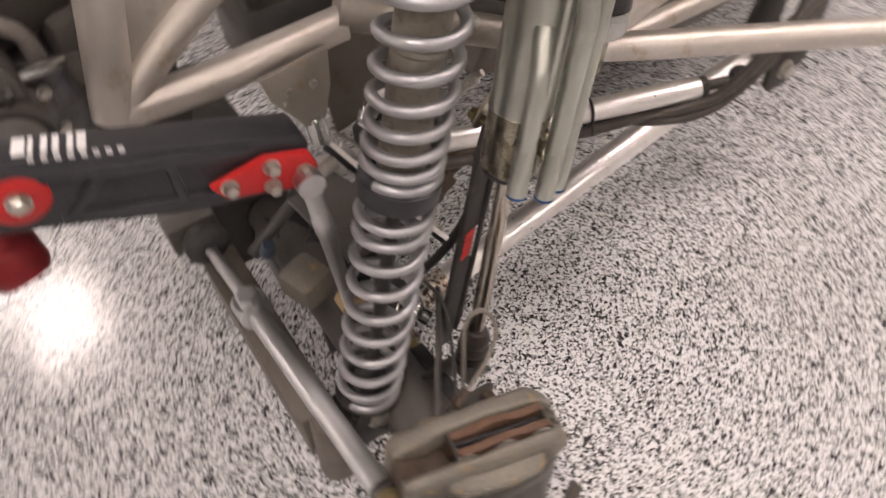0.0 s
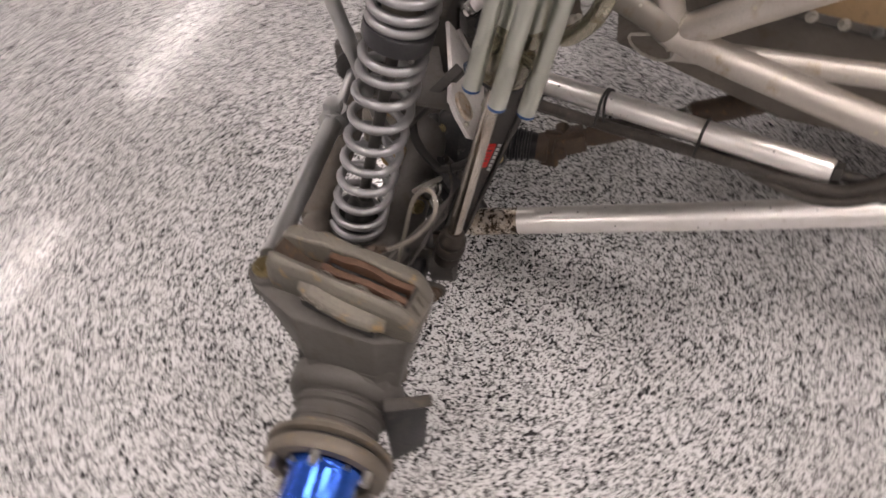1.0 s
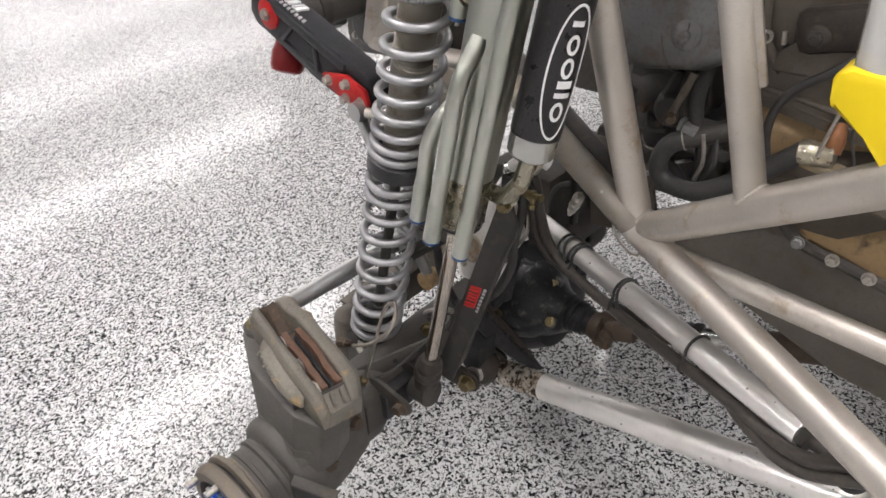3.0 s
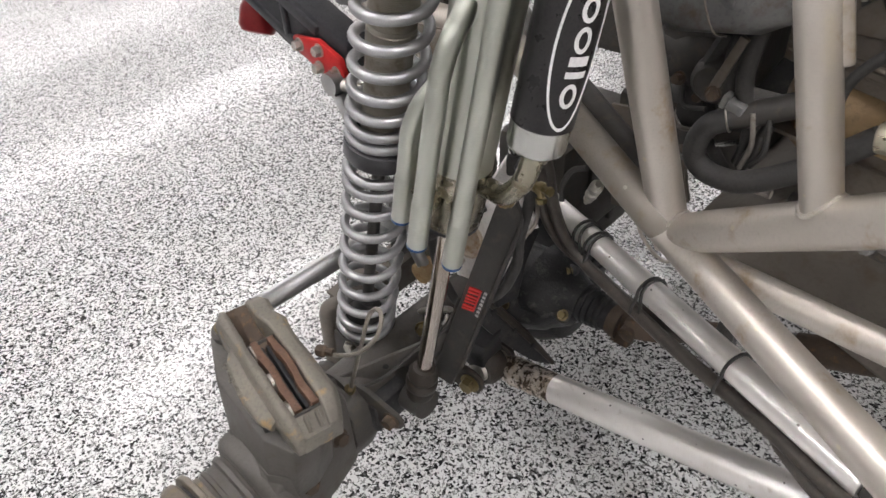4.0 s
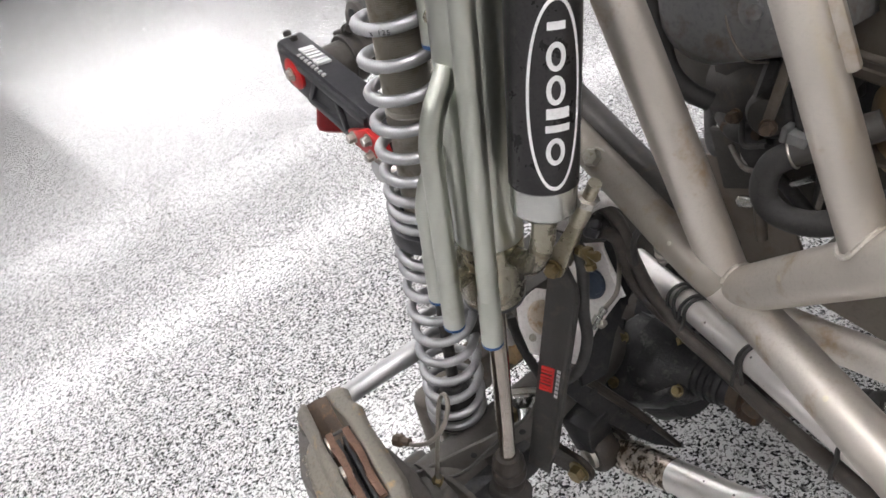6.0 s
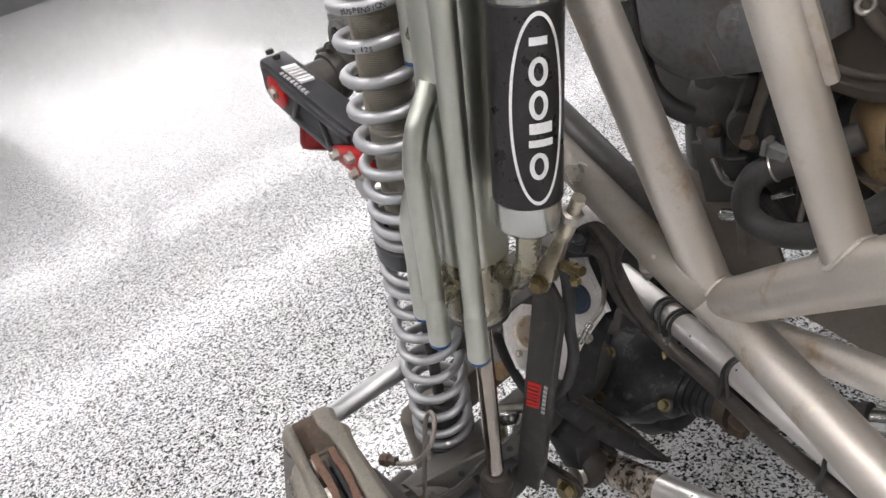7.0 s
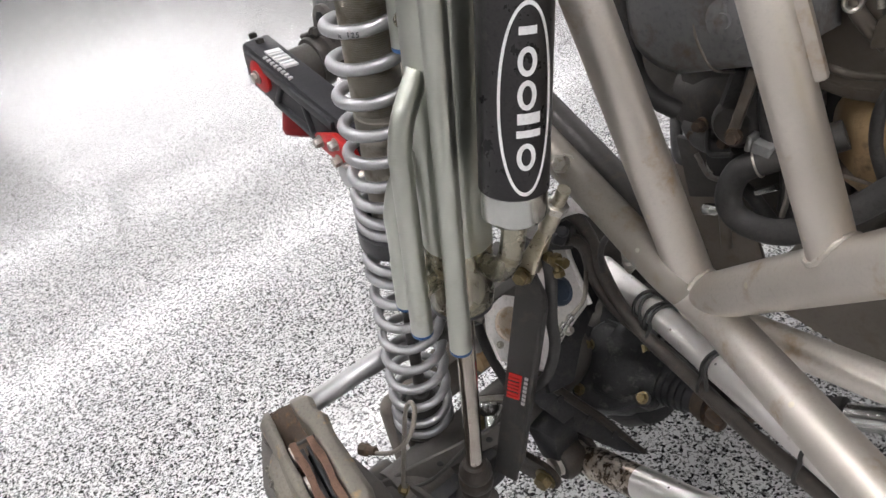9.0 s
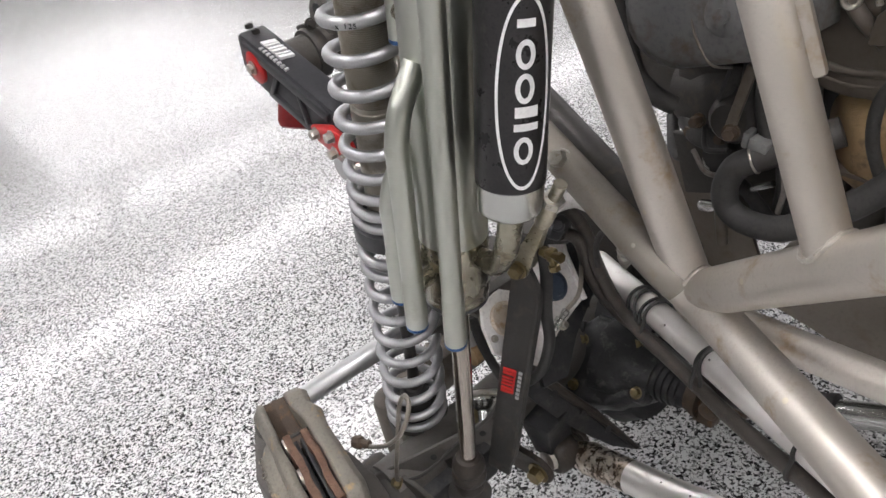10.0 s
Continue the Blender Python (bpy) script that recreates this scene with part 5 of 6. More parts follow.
    cast("inner_half", sec, caliper_paint)
    # end bridges: the far one is hollowed, the near one ribbed
    cast("end_bridge", [(-0.097, [(-0.022, -0.05), (-0.022, 0.001), (-0.008, 0.001), (0.008, 0.001), (0.008, -0.05)]), (-0.088, [(-0.022, -0.05), (-0.022, 0.0), (-0.008, -0.004), (0.008, -0.002), (0.008, -0.05)]), (-0.060, [(-0.022, -0.05), (-0.022, -0.012), (-0.008, -0.026), (0.010, -0.022), (0.010, -0.05)]), (-0.036, [(-0.022, -0.05), (-0.022, -0.014), (-0.006, -0.030), (0.014, -0.024), (0.014, -0.05)])], rusty_dark)
    cast("end_bridge", [(0.076, [(-0.020, -0.05), (-0.020, 0.0), (0.0, -0.002), (0.016, 0.0), (0.016, -0.05)]), (0.096, [(-0.018, -0.05), (-0.018, -0.018), (0.0, -0.020), (0.015, -0.018), (0.015, -0.05)])], caliper_paint)
    for y in (-0.008, 0.006):
        cast("bridge_rib", [(0.080, [(y - 0.003, -0.004), (y - 0.002, 0.004), (y + 0.002, 0.004), (y + 0.003, -0.004)]), (0.093, [(y - 0.003, -0.020), (y - 0.002, -0.012), (y + 0.002, -0.012), (y + 0.003, -0.020)])], caliper_paint, "", 0.001)
    # pads with wavy worn edges and their linings
    for y, sgn in ((-0.0125, 1), (0.0082, -1)):
        xs = fill(-0.034, 0.073, 16)
        wave = lambda x, q: y + 0.0012 * math.sin(x * 95 + q) + 0.0006 * math.sin(x * 240 + 2 * q)
        line = [(x, wave(x, 0.3) - 0.0042) for x in xs] + [(x, wave(x, 0.9) + 0.0042) for x in xs[::-1]]
        lo = [at(x, v, -0.046) for x, v in line]
        hi = [at(x, v, 0.0075 + 0.0026 * math.sin(x * 70 + y * 90)) for x, v in line]
        part("brake_pad", loft(B(), [lo, hi], 0.0009), pad_rust, ca, "rusty wavy brake pad")
        part("friction_lining", slab(B(), [(-0.030, -0.004), (0.068, -0.005), (0.066, -0.048), (-0.028, -0.048)], at(0, y + (0.0036 if sgn > 0 else -0.0086), 0.0), ux, uz, -0.005, 0.0005), black_iron, ca)
    for x in (-0.026, 0.020, 0.062):
        part("piston", turned(B(), at(x, -0.0195, -0.006), uy, [(0, 0.012), (0.0035, 0.012), (0.0038, 0.009)], 24), bolt_steel, ca)
    part("guide_pin", sweep(B(), [at(-0.0345, -0.019, 0.001), at(-0.0345, 0.014, 0.001)], 0.0022, 10), dark_steel, ca)
    part("guide_pin", sweep(B(), [at(0.0745, -0.017, -0.001), at(0.0745, 0.014, -0.001)], 0.0022, 10), dark_steel, ca)
    # braided brake line that loops back over the caliper
    br = thing("brake_line", (0.157, -0.116, 0.36), "braided steel brake line in a loop", "brake line")
    pts = smooth_path([(0.150, -0.118, 0.366), (0.165, -0.113, 0.367), (0.195, -0.105, 0.385), (0.216, -0.093, 0.412), (0.214, -0.078, 0.432), (0.200, -0.072, 0.434), (0.186, -0.075, 0.415), (0.176, -0.085, 0.37), (0.165, -0.095, 0.32), (0.153, -0.096, 0.288), (0.150, -0.09, 0.280)], 8)
    part("hose", sweep(B(), pts, 0.0027, 10), steel_line, br)
    part("fitting", turned(B(), (0.136, -0.123, 0.365), (0.9, 0.35, 0.1), [(0, 0.005), (0.002, 0.0075), (0.012, 0.0075), (0.014, 0.0055), (0.024, 0.005)], 8), rusty_dark, br, "rusty hexagon fitting")
    part("fitting", hexbolt(B(), (0.150, -0.094, 0.276), (-0.3, -0.6, 0.7), 0.006, 0.008), brass, br)
    hard = smooth_path([(0.152, -0.09, 0.277), (0.175, -0.065, 0.288), (0.2, -0.02, 0.322), (0.215, 0.02, 0.34), (0.205, 0.06, 0.36)], 6)
    part("hard_line", sweep(B(), hard, 0.0024, 8), dark_steel, br)


caliper()


def sway_bar():
    sw = thing("anti_roll_lever", (0.0, 0.03, 0.63), "black machined sway bar arm with red bushings and white logo", "sway bar")
    ux = (V((0.085, 0.020, 0.668)) - V((-0.125, 0.030, 0.742))).normalized()
    o = V((-0.125, 0.030, 0.742))
    L = 0.235
    uz = V((0, 0, 1))
    outl = [(-0.035, 0.020), (-0.026, 0.029), (L - 0.01, 0.024), (L, 0.012), (L, -0.022), (L - 0.02, -0.038), (0.12, -0.040), (0.05, -0.034), (-0.02, -0.034), (-0.036, -0.02)]
    part("arm", slab(B(), outl, o + V((0, 0.038, 0)), ux, uz, 0.036, 0.004), black_anodised, sw, "black anodised aluminium arm")
    n = ux.cross(uz).normalized()          # outward
    n = n if n.y < 0 else -n
    face = o + V((0, 0.038, 0)) + n * (0.036 if ux.cross(uz).dot(n) > 0 else 0.0)
    # machined pockets: raised rails and ribs round them
    for a, b, h in (((-0.01, 0.018), (L - 0.05, 0.014), 0.012), ((0.03, -0.026), (L - 0.02, -0.030), 0.010), ((0.075, 0.016), (0.035, -0.026), 0.008), ((0.12, 0.014), (0.12, -0.028), 0.008)):
        pa, pb = face + ux * a[0] + uz * a[1], face + ux * b[0] + uz * b[1]
        part("rail", beam(B(), pa, pb, h, 0.010, uz if abs((pb - pa).normalized().dot(uz)) < 0.8 else ux, 0.002), black_anodised, sw)
    part("bushing", turned(B(), face + ux * 0.012 + uz * 0.0 - n * 0.002, n, [(0, 0.022), (0.006, 0.022), (0.008, 0.019), (0.008, 0.008), (0.010, 0.008), (0.010, 0.002)], 32), red_paint, sw, "red bushing washer")
    part("bushing_bolt", hexbolt(B(), face + ux * 0.012 + n * 0.007, n, 0.007, 0.005), bolt_steel, sw)
    part("end_plate", slab(B(), [(L - 0.09, -0.012), (L - 0.045, 0.012), (L - 0.005, 0.012), (L + 0.006, -0.004), (L - 0.002, -0.026), (L - 0.075, -0.026)], face + n * 0.003, ux, uz, 0.008 if ux.cross(uz).dot(n) > 0 else -0.008, 0.003), red_paint, sw, "red end plate")
    for x, z in ((L - 0.078, -0.014), (L - 0.038, 0.002), (L - 0.042, -0.020), (L - 0.01, -0.008)):
        part("bolt", hexbolt(B(), face + ux * x + uz * z + n * 0.010, n, 0.006, 0.008), bolt_steel, sw)
    for x in (-0.022, -0.004):
        part("cap_screw", turned(B(), o + V((0, 0.02, 0)) + ux * x + uz * 0.0285, uz, [(0, 0.0055), (0.006, 0.0055), (0.006, 0.0032), (0.003, 0.003)], 14), dark_steel, sw)
    txt = B()
    for k, (x, wd) in enumerate(((0.040, 0.008), (0.0475, 0.003), (0.056, 0.004), (0.0635, 0.004), (0.073, 0.004), (0.0805, 0.006))):
        slab(txt, [(x - wd / 2 - 0.002, -0.009), (x + wd / 2 - 0.002, -0.009), (x + wd / 2 + 0.002, 0.009), (x - wd / 2 + 0.002, 0.009)], o + V((0, 0.020, 0)) + uz * 0.0282 - ux * 0.012, ux, (0, 1, 0), 0.0035, 0)
    part("logo_bar", txt, white_ink, sw, "white logo bars")
    sm = B()
    for k in range(8):
        block(sm, o + V((0, 0.006, 0)) + ux * (0.032 + 0.0085 * k) + uz * 0.0282, (0.004, 0.005, 0.0035), ux, (0, 1, 0), 0)
    part("print", sm, grey_ink, sw, "small grey print")
    # lower red end and the tube it clamps
    part("pivot_bush", turned(B(), (-0.160, 0.106, 0.708), (0.1, -0.45, -0.88), [(0, 0.014), (0.004, 0.0225), (0.048, 0.0235), (0.052, 0.0255), (0.056, 0.0265), (0.078, 0.0260), (0.085, 0.0215), (0.087, 0.012)], 10), red_dark, sw, "dark red anodised clamp")
    bar = thing("sway_bar", (-0.14, 0.2, 0.7), "black steel sway bar tube in a clamp", "sway bar")
    part("tube", sweep(B(), [(-0.105, 0.066, 0.728), (-0.115, 0.6, 0.728)], 0.0275, 28), cast_grey, bar)
    part("clamp", turned(B(), (-0.106, 0.098, 0.728), (0, 1, 0), [(0, 0.028), (0, 0.0325), (0.004, 0.034), (0.014, 0.034), (0.018, 0.0325), (0.018, 0.028)], 28), dark_steel, bar)
    part("clamp_screw", hexbolt(sweep(B(), [(-0.125, 0.107, 0.760), (-0.092, 0.107, 0.766)], 0.004, 10), (-0.092, 0.107, 0.766), (1, 0, 0.2), 0.006, 0.006), dark_steel, bar)
    ear = [(-0.024, 0.0), (0.028, 0.0), (0.026, 0.022)] + [(0.004 + 0.02 * math.cos(t), 0.030 + 0.018 * math.sin(t)) for t in (0.2 + k * 0.4 for k in range(8))]
    part("clamp_ear", slab(B(), ear, (-0.108, 0.134, 0.746), (1, 0, 0), (0, 0.1, 1), 0.008, 0.0015), cast_grey, bar)
    part("ear_hole", turned(B(), (-0.104, 0.130, 0.778), (0, -1, 0.1), [(0, 0.0075), (0.003, 0.0075)], 18), black_iron, bar, "dark bolt hole")
    part("housing", turned(B(), (-0.192, 0.2, 0.665), (0.05, 0.1, 1), [(0, 0.02), (0.008, 0.03), (0.03, 0.033), (0.085, 0.033), (0.088, 0.038), (0.12, 0.038), (0.125, 0.03)], 28), tank_grey, bar, "grey cast housing")
    gear = thing("steering_gear", (-0.10, 0.25, 0.65), "grey cast steering gear behind the frame tube", "steering gear")
    part("case", block(B(), (-0.102, 0.255, 0.672), (0.115, 0.10, 0.085), (1, 0.05, 0.05), (0, 1, 0), 0.010), tank_grey, gear)
    part("cover", turned(B(), (-0.10, 0.206, 0.685), (0, -1, 0.1), [(0, 0.036), (0.006, 0.036), (0.009, 0.032), (0.009, 0.012), (0.014, 0.010)], 26), tank_grey, gear)
    part("side_case", block(B(), (0.0, 0.262, 0.665), (0.10, 0.09, 0.16), (1, 0.08, -0.05), (0, 1, 0), 0.014), cast_dark, gear, "dark side case of the steering gear")
    part("upper_case", block(B(), (-0.075, 0.275, 0.772), (0.12, 0.09, 0.09), (1, 0.1, 0.15), (0, 1, 0), 0.016), cast_dark, gear)
    part("mount_arm", beam(B(), (-0.03, 0.165, 0.70), (-0.04, 0.25, 0.70), 0.03, 0.02, (0, 0, 1), 0.004), cast_dark, gear)
    part("top_rail", beam(B(), (-0.185, 0.20, 0.729), (-0.040, 0.20, 0.722), 0.010, 0.009, (0, 0, 1), 0.002), cap_metal, gear)
    for x, zz in ((-0.13, 0.70), (-0.07, 0.70), (-0.13, 0.66), (-0.07, 0.66)):
        part("cover_bolt", hexbolt(B(), (x, 0.2, zz), (0, -1, 0.1), 0.005, 0.005), bolt_steel, gear)
    part("hose", sweep(B(), smooth_path([(-0.15, 0.22, 0.80), (-0.10, 0.22, 0.775), (-0.065, 0.22, 0.75), (-0.06, 0.22, 0.72)], 6), 0.008, 12), hose_grey, gear)
    pc = thing("front_crossmember", (0.3, 0.5, 0.45), "dark greasy steel crossmember under the engine", "crossmember")
    part("beam", block(B(), (0.305, 0.52, 0.455), (0.23, 0.16, 0.09), bevel=0.01), cast_dark, pc)
    # unseen rail and tower, added to stop one lamp reflecting in the floor
    part("blocker_rail", beam(B(), (0.31, 0.58, 0.455), (0.16, 1.0, 0.47), 0.06, 0.06, (0, 0, 1), 0.006), cast_dark, pc)
    tower = lambda z, x0, x1: [(x0, 0.92, z), (x1, 0.92, z), (x1, 1.16, z), (x0, 1.16, z)]
    part("reflection_blocker", loft(B(), [tower(0.41, 0.06, 0.31), tower(0.55, 0.02, 0.28), tower(0.80, 0.02, 0.22)], 0.012), cast_dark, pc, "unseen dark tower, added to block a lamp's floor reflection")
    rp = thing("red_canister", (0.035, 0.235, 0.72), "red painted canister behind the frame", "canister")
    part("body", turned(B(), (0.035, 0.235, 0.762), (0.1, 0.1, 1), [(0, 0.02), (0.004, 0.028), (0.10, 0.028), (0.104, 0.02)], 24), red_dark, rp)
    part("bracket", beam(B(), (0.035, 0.235, 0.765), (0.035, 0.16, 0.765), 0.02, 0.006, (1, 0, 0), 0.001), dark_steel, rp)
    # drop link
    lk = thing("sway_bar_link", (0.103, 0.06, 0.40), "silver sway bar drop link with rod ends", "link")
    a, b = V((0.084, 0.006, 0.650)), V((0.118, 0.085, 0.345))
    d = (b - a).normalized()
    part("tube", sweep(B(), [a + d * 0.012, a + d * 0.07, a + d * 0.072, a + d * 0.10, a + d * 0.102, b], [0.009, 0.009, 0.0102, 0.0102, 0.009, 0.009], 18), bright_steel, lk)
    part("rod_end", turned(B(), a - n * 0.010, n, [(0, 0.008), (0, 0.013), (0.018, 0.013), (0.018, 0.008)], 20), bright_steel, lk)
    part("rod_end_stud", sweep(B(), [a - n * 0.012 - V((-0.03, 0, 0.004)), a + n * 0.0], 0.007, 14), bolt_steel, lk)
    part("low_end", turned(B(), b + V((0, -0.012, 0)), (0, 1, 0), [(0, 0.008), (0, 0.016), (0.024, 0.016), (0.024, 0.008)], 20), tan_part, lk)


sway_bar()


def engine_bay():
    tk = thing("engine_oil_pan", (0.42, 0.21, 0.73), "dull grey cast oil pan with dried drips", "engine")
    bm = B()
    rings = []
    for y, i, lift in ((0.150, 0.016, 0.014), (0.156, 0.007, 0.006), (0.172, 0.0, 0.0), (0.23, 0.0, -0.004), (0.30, 0.0, -0.004)):
        x0, x1, z0, z1 = 0.352 + i, 0.500 - i, 0.726 + lift, 0.95
        arc = [(x0 + 0.046 - 0.046 * math.cos(t), z0 + 0.040 - 0.040 * math.sin(t)) for t in (k * math.pi / 12 for k in range(7))]
        arc += [(x1 - 0.03, z0 + 0.012), (x1, z0 + 0.03), (x1, z1), (x0, z1)]
        rings.append([bm.verts.new((x, y, z)) for x, z in arc])
    for a, b in zip(rings, rings[1:]):
        bridge(bm, a, b)
    bm.faces.new(rings[0][::-1]), bm.faces.new(rings[-1])
    part("pan", bm, tank_grey, tk, "", 50)
    part("drain_boss", turned(B(), (0.452, 0.152, 0.779), (0, -1, 0.1), [(0, 0.0165), (0.003, 0.0165), (0.005, 0.0135), (0.005, 0.006), (0.009, 0.006)], 24), tank_grey, tk)
    part("boss_rib", beam(B(), (0.452, 0.1475, 0.766), (0.453, 0.1475, 0.793), 0.004, 0.004, (1, 0, 0), 0.001), tank_grey, tk)
    part("seam", sweep(B(), smooth_path([(0.424, 0.1545, 0.79), (0.425, 0.150, 0.77), (0.431, 0.1495, 0.753), (0.437, 0.155, 0.738), (0.438, 0.18, 0.727)], 5), 0.0011, 8), case_brown, tk, "brown dried drip along the seam")
    en = thing("engine_block", (0.45, 0.40, 0.55), "dark greasy engine underside with brackets, belts and a black backing for the bay's darkness", "engine")
    # big black mass put behind the parts as the darkness of the bay
    part("block", block(B(), (0.475, 0.44, 0.78), (0.345, 0.16, 0.38), bevel=0.02), black_iron, en)
    part("front_case", block(B(), (0.245, 0.43, 0.642), (0.15, 0.14, 0.112), bevel=0.02), cast_dark, en)
    for k in range(9):
        part("block_rib", block(B(), (0.315 + 0.035 * k, 0.356, 0.70 + 0.03 * (k % 3)), (0.012, 0.02, 0.14 + 0.02 * (k % 2)), bevel=0.004), dark_steel, en)
    part("timing_cover", loft(B(), [[(0.30, 0.30, 0.64), (0.36, 0.27, 0.63), (0.41, 0.26, 0.66), (0.41, 0.26, 0.76), (0.365, 0.27, 0.77), (0.30, 0.30, 0.70)], [(0.29, 0.37, 0.62), (0.36, 0.37, 0.61), (0.43, 0.37, 0.64), (0.43, 0.37, 0.78), (0.36, 0.37, 0.78), (0.29, 0.37, 0.70)]], 0.006), cast_dark, en)
    for x, y, z in ((0.315, 0.285, 0.66), (0.36, 0.268, 0.645), (0.40, 0.258, 0.68), (0.39, 0.258, 0.73), (0.325, 0.287, 0.70)):
        part("cover_bolt", hexbolt(B(), (x, y, z), (-0.2, -1, 0.1), 0.006, 0.006), rusty_dark, en)
    part("belt", sweep(B(), [(0.431, 0.2, 0.722), (0.408, 0.2, 0.668)], 0.006, 4), rubber, en)
    part("loom", sweep(B(), smooth_path([(0.30, 0.29, 0.62), (0.33, 0.25, 0.60), (0.37, 0.235, 0.61), (0.40, 0.225, 0.60), (0.43, 0.21, 0.60), (0.46, 0.205, 0.57)], 8), 0.0065, 12), rubber, en)
    part("loom", sweep(B(), smooth_path([(0.34, 0.26, 0.585), (0.37, 0.24, 0.59), (0.40, 0.235, 0.575), (0.44, 0.225, 0.56), (0.50, 0.22, 0.56)], 8), 0.005, 12), hose_grey, en)
    part("lower_case", turned(B(), (0.342, 0.255, 0.672), (1, -0.1, 0.05), [(0, 0.018), (0.01, 0.034), (0.05, 0.038), (0.09, 0.034), (0.105, 0.02)], 26), dark_steel, en)
    part("side_case", block(B(), (0.40, 0.285, 0.70), (0.11, 0.12, 0.10), (1, 0.1, 0), (-0.1, 1, 0), 0.02), dark_steel, en)
    part("front_lug", turned(B(), (0.425, 0.212, 0.672), (0.1, -1, 0), [(0, 0.024), (0.014, 0.022), (0.02, 0.017)], 22), dark_steel, en)
    part("strap_bracket", beam(B(), (0.456, 0.18, 0.730), (0.434, 0.18, 0.672), 0.009, 0.005, (0.9, 0, -0.3), 0.0015), panel_grey, en)
    part("bracket_bolt", hexbolt(B(), (0.437, 0.178, 0.672), (0.3, -1, 0.1), 0.0058, 0.008), rusty_dark, en)
    part("connector", block(B(), (0.459, 0.186, 0.661), (0.017, 0.014, 0.011), (0.95, 0, -0.25), (0, 1, 0), 0.002), grey_clip, en, "light grey plastic connector")
    part("connector", block(B(), (0.447, 0.188, 0.664), (0.006, 0.014, 0.015), (0.95, 0, -0.25), (0, 1, 0), 0.002), grey_clip, en)
    part("mount_plate", slab(B(), [(0.350, 0.640), (0.372, 0.638), (0.420, 0.632), (0.424, 0.605), (0.408, 0.585), (0.36, 0.575)], (0, 0.225, 0), (1, 0, 0), (0, 0, 1), 0.006, 0.001), dark_steel, en)
    part("foot_plate", slab(B(), [(0.235, 0.53), (0.345, 0.54), (0.352, 0.47), (0.366, 0.425), (0.34, 0.385), (0.25, 0.37)], (0, 0.35, 0), (1, 0, 0), (0, 0, 1), 0.005, 0.001), panel_grey, en)
    part("mount_bolt", hexbolt(B(), (0.398, 0.215, 0.622), (0.3, -1, 0.2), 0.009, 0.008), bolt_steel, en, "shiny flange bolt")
    part("rubber_bush", turned(B(), (0.409, 0.218, 0.630), (0.2, -1, 0.1), [(0, 0.02), (0.01, 0.02), (0.012, 0.016)], 22), rubber, en)
    part("drain_pipe", sweep(B(), [(0.405, 0.208, 0.575), (0.406, 0.208, 0.535)], 0.0055, 12), panel_grey, en)
    part("drain_tap", turned(B(), (0.382, 0.208, 0.572), (1, -0.1, 0.25), [(0, 0.003), (0.004, 0.006), (0.014, 0.006), (0.02, 0.004), (0.03, 0.004)], 10), cap_metal, en)
    for pts, r in (([(0.446, 0.205, 0.735), (0.441, 0.203, 0.69), (0.450, 0.2, 0.65)], 0.009), ([(0.462, 0.2, 0.735), (0.456, 0.198, 0.69), (0.466, 0.195, 0.645)], 0.0085), ([(0.485, 0.21, 0.64), (0.478, 0.2, 0.615), (0.470, 0.2, 0.592)], 0.006), ([(0.462, 0.21, 0.655), (0.468, 0.205, 0.62), (0.462, 0.21, 0.59)], 0.006), ([(0.36, 0.23, 0.650), (0.385, 0.215, 0.642), (0.42, 0.21, 0.648)], 0.010)):
        part("cable", sweep(B(), smooth_path(pts, 8), r, 12), rubber, en)
    part("cable", sweep(B(), smooth_path([(0.352, 0.158, 0.80), (0.353, 0.16, 0.773), (0.355, 0.16, 0.745), (0.361, 0.16, 0.721), (0.373, 0.165, 0.703), (0.386, 0.175, 0.69)], 6), 0.0085, 14), rubber, en)
    for x, y, zz in ((0.372, 0.222, 0.645), (0.39, 0.205, 0.664), (0.415, 0.204, 0.652), (0.40, 0.24, 0.70), (0.372, 0.25, 0.70)):
        part("stud", hexbolt(B(), (x, y, zz), (-0.1, -1, 0.15), 0.0055, 0.009), rusty_dark, en)
    for k, (a, b, c) in enumerate((((0.395, 0.205, 0.66), (0.405, 0.19, 0.645), (0.43, 0.185, 0.65)), ((0.475, 0.185, 0.66), (0.482, 0.18, 0.63), (0.474, 0.185, 0.60)), ((0.49, 0.19, 0.655), (0.495, 0.18, 0.628), (0.483, 0.185, 0.605)), ((0.378, 0.21, 0.63), (0.398, 0.2, 0.615), (0.425, 0.198, 0.618)))):
        part("wire", sweep(B(), smooth_path([a, b, c], 8), 0.0026, 8), hose_grey if k % 2 else rubber, en)
    part("stay_rod", sweep(B(), [(0.440, 0.205, 0.605), (0.462, 0.20, 0.618)], 0.003, 8), cap_metal, en)
    tc = thing("transfer_case", (0.7, 0.4, 0.4), "dark greasy transfer case under the gearbox, lengthened to shade the floor", "transfer case")
    # run on unseen to y 1.2 so that it shades the floor below
    face = [(0.41, 0.225, 0.47), (0.54, 0.258, 0.405), (0.673, 0.264, 0.340), (1.0, 0.30, 0.27), (1.5, 0.34, 0.27), (1.5, 0.34, 0.52), (1.0, 0.30, 0.52), (0.64, 0.262, 0.545), (0.51, 0.25, 0.545)]
    part("case", loft(B(), [face, [(x, 1.2, z) for x, y, z in face]], 0.006), case_brown, tc)
    for k in range(7):
        x = 0.53 + 0.07 * k
        y = 0.24 + 0.06 * min(1, (x - 0.4) / 0.3)
        part("case_rib", beam(B(), (x, y, 0.47 - 0.5 * min(0.16, (x - 0.42) * 0.8)), (x + 0.015, y - 0.008, 0.54), 0.008, 0.012, (1, 0, 0), 0.002), case_brown, tc)
